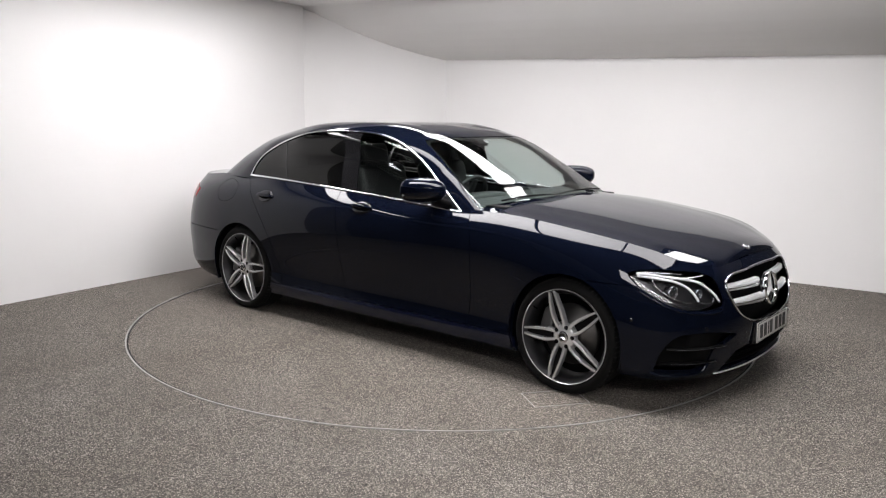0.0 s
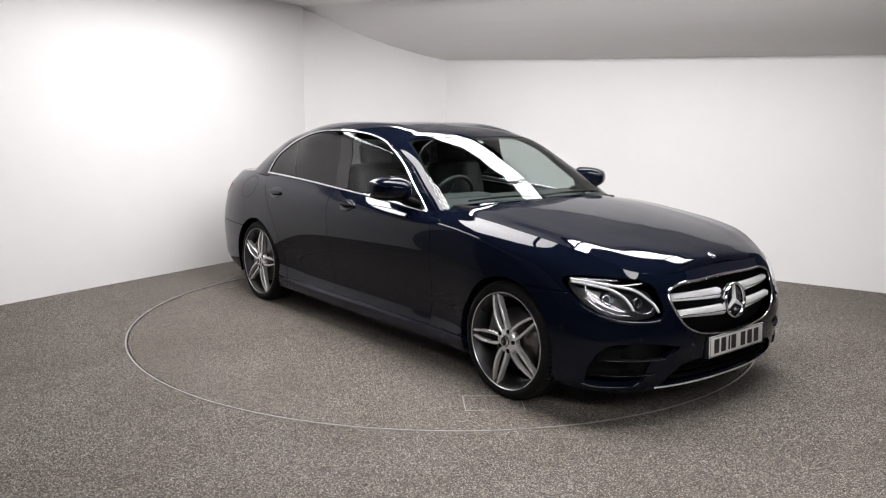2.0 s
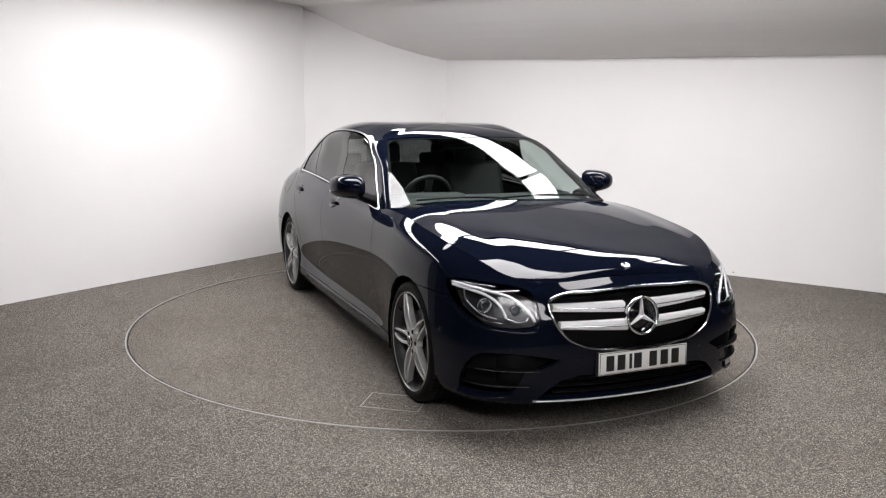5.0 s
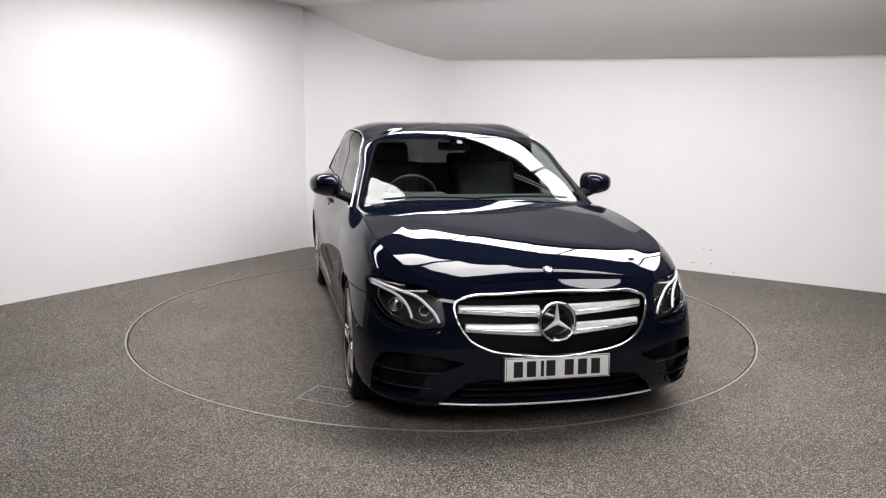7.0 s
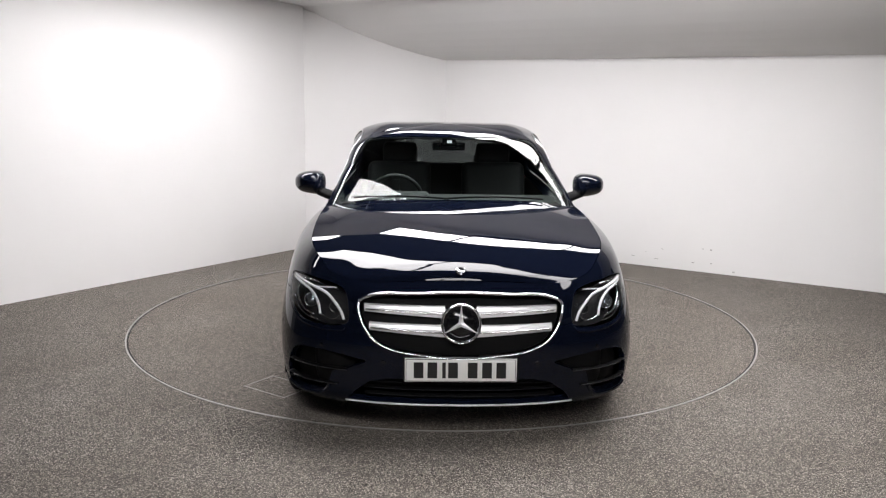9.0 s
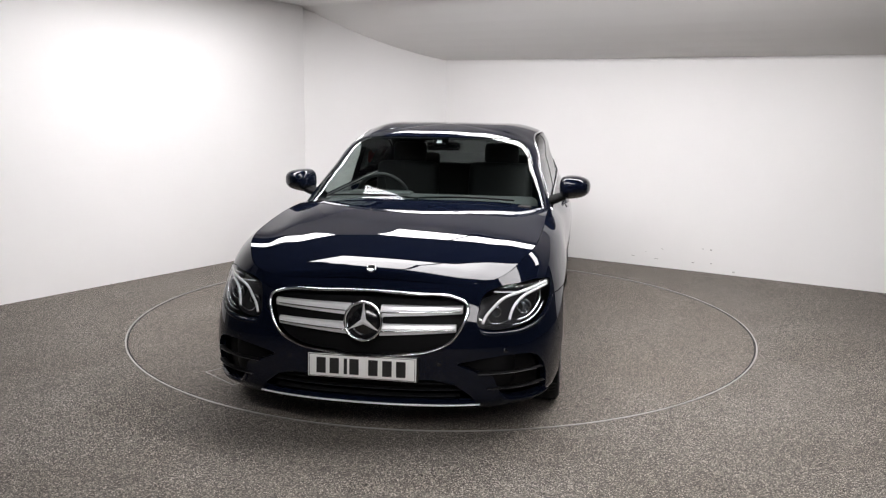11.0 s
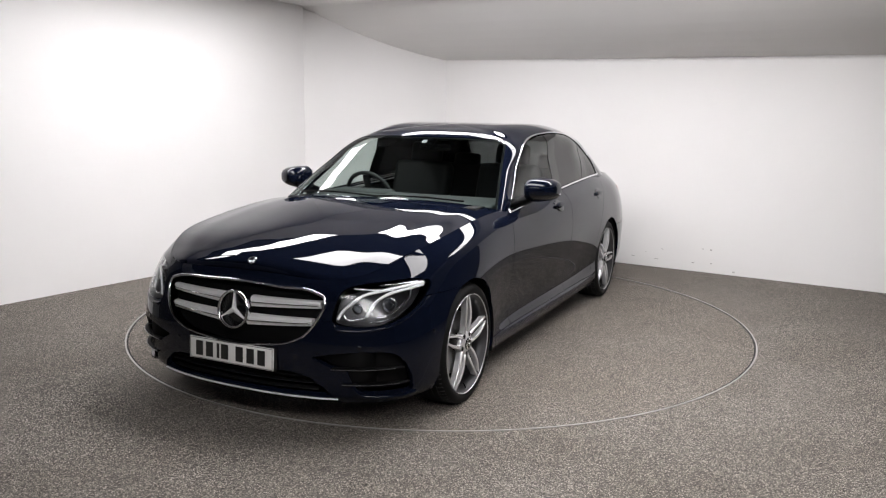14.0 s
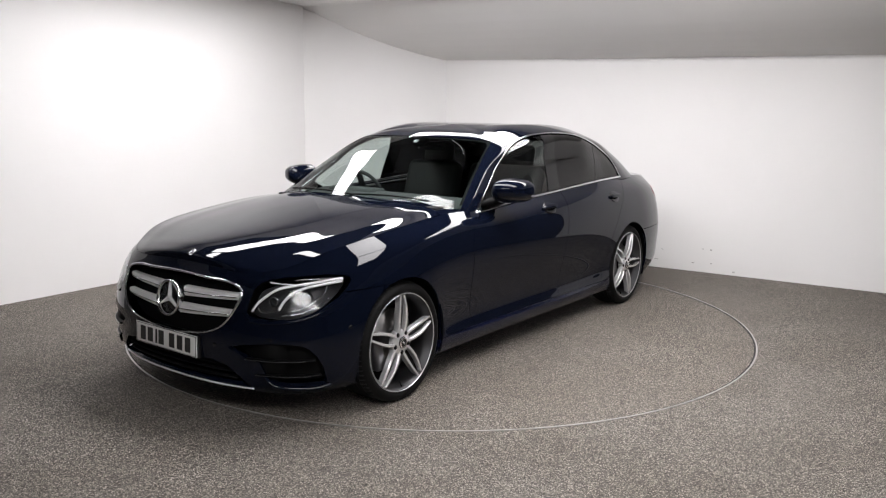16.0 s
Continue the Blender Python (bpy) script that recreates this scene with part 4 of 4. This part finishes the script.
MIRROR = mirror_shell()
low_edge = lambda p: p[:, 2] - (1.040 + 0.05 * (p[:, 0] - 0.38))
for mir in SIDES:
    sy = -1 if mir else 1
    panel("front_wing", fender, PAINT, car, mirror=mir)
    panel("side_sill", sill, SILLTRIM, car, "dark painted side sill", mirror=mir, fold=0.03)
    fd = panel("front_door", front_door, PAINT, car, "navy front door with a dark handle and chrome window line", mirror=mir)
    rd = panel("rear_door", rear_door, PAINT, car, "navy rear door with tinted privacy window", mirror=mir)
    panel("rear_wing", quarter, PAINT, car, mirror=mir)
    panel("window", door_glass, SIDE_GLASS, fd, "clear front door glass", fold=0, mirror=mir)
    panel("pillar_cover", pillar, BLACK, fd, "gloss black pillar cover", fold=0.004, mirror=mir)
    panel("window", rear_glass, PRIVACY_GLASS, rd, "dark tinted rear door glass", fold=0, mirror=mir)
    panel("quarter_window", quarter_glass, PRIVACY_GLASS, rd, "dark tinted quarter window", fold=0, mirror=mir)
    panel("window_divider", divider, BLACK, rd, fold=0.003, mirror=mir)
    part("window_trim", strip(top_p, top_n, 0.014, 0.008, mirror=mir), CHROME, car, "bright chrome window surround")
    part("belt_trim", strip(belt_p, belt_n, 0.016, 0.012, mirror=mir), CHROME, car, "bright chrome belt line")
    panel("tail_light", BODY.cut(yz(TAIL_LAMP, -0.001, 1, behind=-2.15)).shifted(0.002), RED, car, "red tail light", mirror=mir)
    # shoulder under the windows
    rowp = EDGE[int(np.argmax(EDGE[:, 0] < 0.70)) : int(np.argmax(EDGE[:, 0] < -2.0))]
    ledge = np.stack([rowp + np.array([0, -d, -0.10 * d]) for d in (0.0, 0.04, 0.10)], 1)
    panel("shoulder", grid_sheet(ledge, ledge[..., :2]), PAINT, car, fold=0, mirror=mir)
    # handles
    for door, x in ((fd, -.152), (rd, -1.180)):
        (c,), (n,) = on_sheet(BODY, [(x, .915)], [0, 2], lambda p: p[:, 1] > .5)
        c, n = c * [1, sy, 1], n * [1, sy, 1]
        m = Matrix.Translation(c) @ Matrix((Vector((1, 0, 0)), Vector(n).cross(Vector((1, 0, 0))), Vector(n))).transposed().to_4x4()
        bowl = [(0.001, -0.001), (.5, 0.0015), (.85, .0025), (1.0, .0005), (1.02, -.004)]
        b = lathe(bowl, Matrix(), 40)
        bmesh.ops.transform(b, matrix=m @ Matrix.Diagonal((.084, .045, 1, 1)), verts=b.verts)
        cup = part("handle_bowl", b, BLACK, door, "dark recessed handle bowl")
        g = ellipsoid((0, 0, 0), (.094, .017, .012), 0.75, 40, 20)
        p = g.p.copy()
        p[:, 2] += 0.024 - 5.5 * p[:, 0] ** 2 * 0.35
        p = np.array([m @ Vector(v) for v in p])
        rot = np.array(m.to_3x3())
        panel("door_handle", Sheet(p, g.n @ rot.T, g.q, g.f), PAINT, door, "navy painted pull handle", fold=0)
    # mirror
    wing = panel("door_mirror", MIRROR.cut(lambda p, q: low_edge(p)), PAINT, car, "navy and black door mirror with an indicator strip", fold=0.004, mirror=mir)
    panel("lower_shell", MIRROR.cut(lambda p, q: -low_edge(p)), BLACK, wing, fold=0.0, mirror=mir)
    ind = np.array([(0.375 + .150 * math.cos(a) - 0.02, .950 + .099 * math.sin(a), 1.050) for a in np.linspace(0.5, 1.4, 16)])
    part("indicator", strip(ind, [(math.cos(a), math.sin(a), 0) for a in np.linspace(0.5, 1.4, 16)], 0.008, 0.006, mirror=mir), SATIN, wing)
    part("mirror_glass", box((0.004, 0.16, 0.095), pose(0.357, sy * 0.950, 1.076, 0, 0, 0), 0.0015), CHROME, wing)
    arm = bmesh.new()
    rows = []
    for u in np.linspace(0, 1, 8):
        y, z, w, h = .775 + .12 * u, .980 + .045 * u, .085 - .01 * u, .036 - .006 * u
        rows.append([arm.verts.new((.47 + w * math.cos(a), sy * y, z + h * math.sin(a))) for a in np.linspace(0, 2 * math.pi, 14, endpoint=False)])
    for a, b in zip(rows, rows[1:]):
        for i in range(14):
            arm.faces.new((a[i], a[(i + 1) % 14], b[(i + 1) % 14], b[i]))
    bmesh.ops.recalc_face_normals(arm, faces=arm.faces)
    part("mirror_arm", arm, MATT, wing)
    # wheel arch liners
    for x in (AXLE, -AXLE):
        pr = [(ARCH + .012, -.30), (ARCH + .012, -.01), (ARCH + .004, .012)]
        liner = lathe(pr, pose(x, sy * 0.905, HUB_Z, -90 * sy, 0, 0) , 64)
        bmesh.ops.bisect_plane(liner, geom=liner.verts[:] + liner.edges[:] + liner.faces[:], plane_co=(0, 0, .19), plane_no=(0, 0, -1), clear_outer=True)
        bmesh.ops.bisect_plane(liner, geom=liner.verts[:] + liner.edges[:] + liner.faces[:], plane_co=(0, sy * .90, 0), plane_no=(0, sy, 0), clear_outer=True)
        part("arch_liner", liner, MATT, car)

# ---- wheels ----
DISC_IRON = material("brake_disc_iron", (0.16, 0.155, 0.15), 0.4, 1.0)
CALIPER = material("brake_caliper", (0.12, 0.12, 0.125), 0.4, 0.6)


def blade(r0, r1, o0, o1, w0, w1, z0, z1, deep, bow=0.0):
    """One blade of a spoke along +x: from radius r0 to r1, offset o, width w, face height z."""
    bm = bmesh.new()
    rows = []
    for u in np.linspace(0, 1, 8):
        r, o, w = r0 + (r1 - r0) * u, o0 + (o1 - o0) * u**0.85 + bow * math.sin(math.pi * u**0.8), w0 + (w1 - w0) * u
        z = z0 + (z1 - z0) * u + 0.010 * math.sin(math.pi * u)
        prof = [(o - w * .5, z - deep), (o - w * .5, z - .004), (o - w * .36, z), (o + w * .36, z), (o + w * .5, z - .004), (o + w * .5, z - deep)]
        rows.append([bm.verts.new((r, y, h)) for y, h in prof])
    for a, b in zip(rows, rows[1:]):
        for i in range(6):
            bm.faces.new((a[i], b[i], b[(i + 1) % 6], a[(i + 1) % 6]))
    bm.faces.new(rows[0])
    bm.faces.new(rows[-1][::-1])
    bmesh.ops.recalc_face_normals(bm, faces=bm.faces)
    return bm


def wheel(x, sy, phase, y_face):
    """Wheel turned towards +z in its own space, face outwards."""
    m = pose(x, sy * y_face, HUB_Z, -90 * sy, 0, 0)
    barrel = [(.262, -.19), (.250, -.185), (.236, -.06), (.244, -.034), (.254, -.018), (.2657, -.002)]
    rim = part("wheel", lathe(barrel, m, 96), ALLOY_DARK, car, "five twin-spoke machined alloy wheel with low tyre")
    part("rim_lip", lathe([(.2665, -.002), (.268, .000), (.2695, .002), (.2708, .000), (.272, -.02)], m, 96), ALLOY, rim, "bright machined rim lip")
    R = 0.331
    tyre = [(.268, -.20), (.29, -.225), (.315, -.222), (R - .004, -.20), (R, -.18), (R, -.05), (R - .004, -.026), (.318, -.006), (.30, .004), (.285, .004), (.272, -.004)]
    part("tyre", lathe(tyre, m, 96), RUBBER, rim, "black low-profile tyre")
    grooves = merged(*[lathe([(R + .0008, a), (R + .0008, a + .008)], m, 96) for a in (-.16, -.125, -.09, -.055)])
    part("tread_groove", grooves, GAP, rim)
    notch = merged(*[box((.004, .0045, .040), m @ pose(0, 0, 0, 0, 0, 5.0 * k) @ pose(R - .0025, 0, -.034, 0, -12, 20)) for k in range(72)])
    tagged(part("tread_notch", notch, GAP, rim), kind="stuff")
    for k in range(5):
        t = m @ pose(0, 0, 0, 0, 0, phase + 72 * k)
        pair = merged(*[blade(.045, .264, s * .019, s * .015, .019, .0125, -.012, -.007, .034, s * .0125) for s in (-1, 1)])
        bmesh.ops.transform(pair, matrix=t, verts=pair.verts)
        sp = part("spoke", pair, ALLOY, rim, smooth=False)
        pocket = blade(.085, .258, 0, 0, .044, .026, -.032, -.028, .010)
        bmesh.ops.transform(pocket, matrix=t, verts=pocket.verts)
        part("spoke_pocket", pocket, MATT, sp, smooth=False)
    part("hub", lathe([(.001, -.006), (.034, -.006), (.040, -.010), (.062, -.012), (.070, -.022), (.072, -.05)], m, 48), ALLOY, rim)
    part("hub_cap", lathe([(.001, .003), (.022, .003), (.031, .0), (.033, -.008)], m, 40), BLACK, rim)
    part("hub_ring", lathe([(.022, .0035), (.026, .004), (.031, .001)], m, 40), CHROME, rim)
    bm = bmesh.new()
    for k in range(3):
        a = radians(90 + 120 * k)
        v = [bm.verts.new(m @ Vector((math.cos(b) * r, math.sin(b) * r, h))) for b, r, h in ((a, .020, .004), (a + 1.05, .005, .004), (a - 1.05, .005, .004), (a, .0, .0075))]
        bm.faces.new((v[0], v[1], v[3]))
        bm.faces.new((v[0], v[3], v[2]))
    part("cap_mark", bm, CHROME, rim, smooth=False)
    for k in range(5):
        t = m @ pose(0, 0, 0, 0, 0, phase + 36 + 72 * k) @ pose(.056, 0, 0)
        part("bolt", merged(lathe([(.001, -.0092), (.0120, -.0092), (.0130, -.013)], t, 20), lathe([(.001, -.0075), (.007, -.0075), (.008, -.010)], t, 6)), MATT, rim)
    part("brake_disc", lathe([(.05, -.075), (.085, -.075), (.09, -.085), (.172, -.085), (.174, -.115)], m, 64), DISC_IRON, rim)
    cal = box((.075, .20, .06), m @ pose(0, 0, 0, 0, 0, 165 if sy < 0 else 15) @ pose(.145, 0, -.075), .015)
    part("brake_caliper", cal, CALIPER, rim)
    part("backing", lathe([(.001, -.14), (.235, -.14)], m, 48), MATT, rim)
    part("valve", round_bar(.004, .004, .03, m @ pose(0, 0, 0, 0, 0, phase + 36) @ pose(.238, 0, -.02) @ pose(0, 0, 0, 0, 60, 0), 10), MATT, rim)


wheel(AXLE, -1, 110, .905)
wheel(AXLE, 1, 54, .905)
wheel(-AXLE, -1, 78, .905)
wheel(-AXLE, 1, 36, .905)

# ---- underbody and cabin ----
part("underbody", box((4.6, 1.40, 0.30), pose(-0.1, 0, 0.36), 0.1), MATT, car)
part("wheel_well", box((3.6, 1.2, 0.5), pose(0.0, 0, 0.50), 0.05), MATT, car)


def cushion(size, at, turn=(0, 0, 0), bevel=0.06):
    return box(size, pose(*at, *turn), bevel, 4)


cabin = part("cabin_floor", box((2.6, 1.56, 0.08), pose(-0.6, 0, 0.50), 0.02), CABIN, car)
part("dashboard", merged(box((0.42, 1.42, 0.16), pose(0.62, 0, 0.905, 0, 8, 0), 0.05, 4), box((0.16, 0.44, 0.07), pose(0.46, -0.36, 0.985), 0.03, 4)), DASH, car, "dark grey dashboard")
for sy in (-1, 1):
    part("door_card", box((2.30, 0.03, 0.40), pose(-0.55, sy * 0.79, 0.76), 0.012), CABIN, car, "dark door lining")
part("rear_bulkhead", box((0.04, 1.50, 0.50), pose(-1.52, 0, 0.76), 0.01), CABIN, car)
part("rear_shelf", box((0.5, 1.15, 0.04), pose(-1.72, 0, 1.03), 0.015), CABIN, car)
for sy in (-1, 1):
    seat = part("front_seat", cushion((.52, .52, .16), (-.10, sy * .37, .60)), TRIMCLOTH, car, "black leather front seat")
    part("backrest", cushion((.15, .50, .62), (-.42, sy * .37, .87, 0, -18, 0)[:3], (0, -18, 0)), TRIMCLOTH, seat)
    part("headrest", cushion((.09, .27, .17), (-.545, sy * .37, 1.235), (0, -12, 0), .04), TRIMCLOTH, seat)
    rest = part("rear_headrest", cushion((.08, .25, .13), (-1.42, sy * .40, 1.13), (0, -12, 0), .035), TRIMCLOTH, car)
bench = part("rear_bench", cushion((.5, 1.3, .16), (-1.02, 0, .60)), TRIMCLOTH, car)
part("backrest", cushion((.15, 1.3, .55), (-1.35, 0, .84), (0, -22, 0)), TRIMCLOTH, bench)
lining = HOUSE.cut(lambda p, q: q[:, 1] - 0.62).cut(lambda p, q: 0.12 - p[:, 0]).shifted(-0.025)
panel("headlining", lining.both(), HEADLINER, car, fold=0)
col = pose(.36, -.37, .965, 0, -66, 0)
wheel_rim = bmesh.new()
rows = []
for a in np.linspace(0, 2 * math.pi, 48, endpoint=False):
    rows.append([wheel_rim.verts.new(col @ Vector(((.178 + .014 * math.cos(b)) * math.cos(a), (.178 + .014 * math.cos(b)) * math.sin(a), .014 * math.sin(b)))) for b in np.linspace(0, 2 * math.pi, 10, endpoint=False)])
for i in range(48):
    A, B = rows[i], rows[(i + 1) % 48]
    for j in range(10):
        wheel_rim.faces.new((A[j], B[j], B[(j + 1) % 10], A[(j + 1) % 10]))
steer = part("steering_wheel", wheel_rim, TRIMCLOTH, car, "black leather steering wheel")
part("steering_spokes", merged(box((.06, .33, .02), col, .008), box((.16, .05, .02), col @ pose(.08, 0, 0), .008), round_bar(.07, .06, .04, col, 32)), TRIMCLOTH, steer)
part("rear_view_mirror", box((.03, .24, .06), pose(.06, 0, 1.312, 0, 10, 0), .014), BLACK, car, "black interior mirror")
part("sensor_pod", box((.10, .10, .03), pose(.17, 0, 1.347, 0, 25, 0), .012), MATT, car)
part("sensor_window", box((.035, .035, .004), pose(.232, 0, 1.352, 0, 30, 0), .001), SATIN, car)
for y0, y1, x0, x1 in ((-.62, -.02, .83, .87), (-.05, .58, .86, .84)):
    p = [(x0 + (x1 - x0) * u + .0 , y0 + (y1 - y0) * u, 1.018 + .012 * math.sin(math.pi * u)) for u in np.linspace(0, 1, 10)]
    part("wiper", strip(p, [(0, 0, 1)] * 10, .016, .012), MATT, car)
part("cowl", box((.16, 1.38, .03), pose(.83, 0, .975), .01), MATT, car)

# ---- small things on the body ----
flap = rounded([(-1.80, .862), (-1.83, .95), (-1.79, .985), (-1.62, .990), (-1.575, .965), (-1.585, .885), (-1.62, .858)], 6)
p, n = on_sheet(BODY, flap, [0, 2], lambda p: p[:, 1] > .5, 0.0004)
part("fuel_flap_joint", strip(p, n, 0.004, 0.0015, closed=True, mirror=True), GAP, car)
for mir in SIDES:
    for y, z in ((.897, .495), (.66, .455), (.36, .40)):
        (c,), (nn,) = on_sheet(BODY, [(y, z)], [1, 2], AHEAD, 0.0008)
        if mir:
            c, nn = c * [1, -1, 1], nn * [1, -1, 1]
        m = Matrix.Translation(c) @ Vector(nn).to_track_quat("Z", "Y").to_matrix().to_4x4()
        part("parking_sensor", lathe([(.001, .001), (.009, .001), (.0105, .0), (.0112, -.003)], m, 24), BLACK, car)
def motions():
    rows = [(t, pose(0, 0, 0, 0, 0, TH0 + RATE * t)) for t in np.arange(0, 16.01, 0.5)]
    walk(car, rows)
    walk(turntable, rows)


motions()
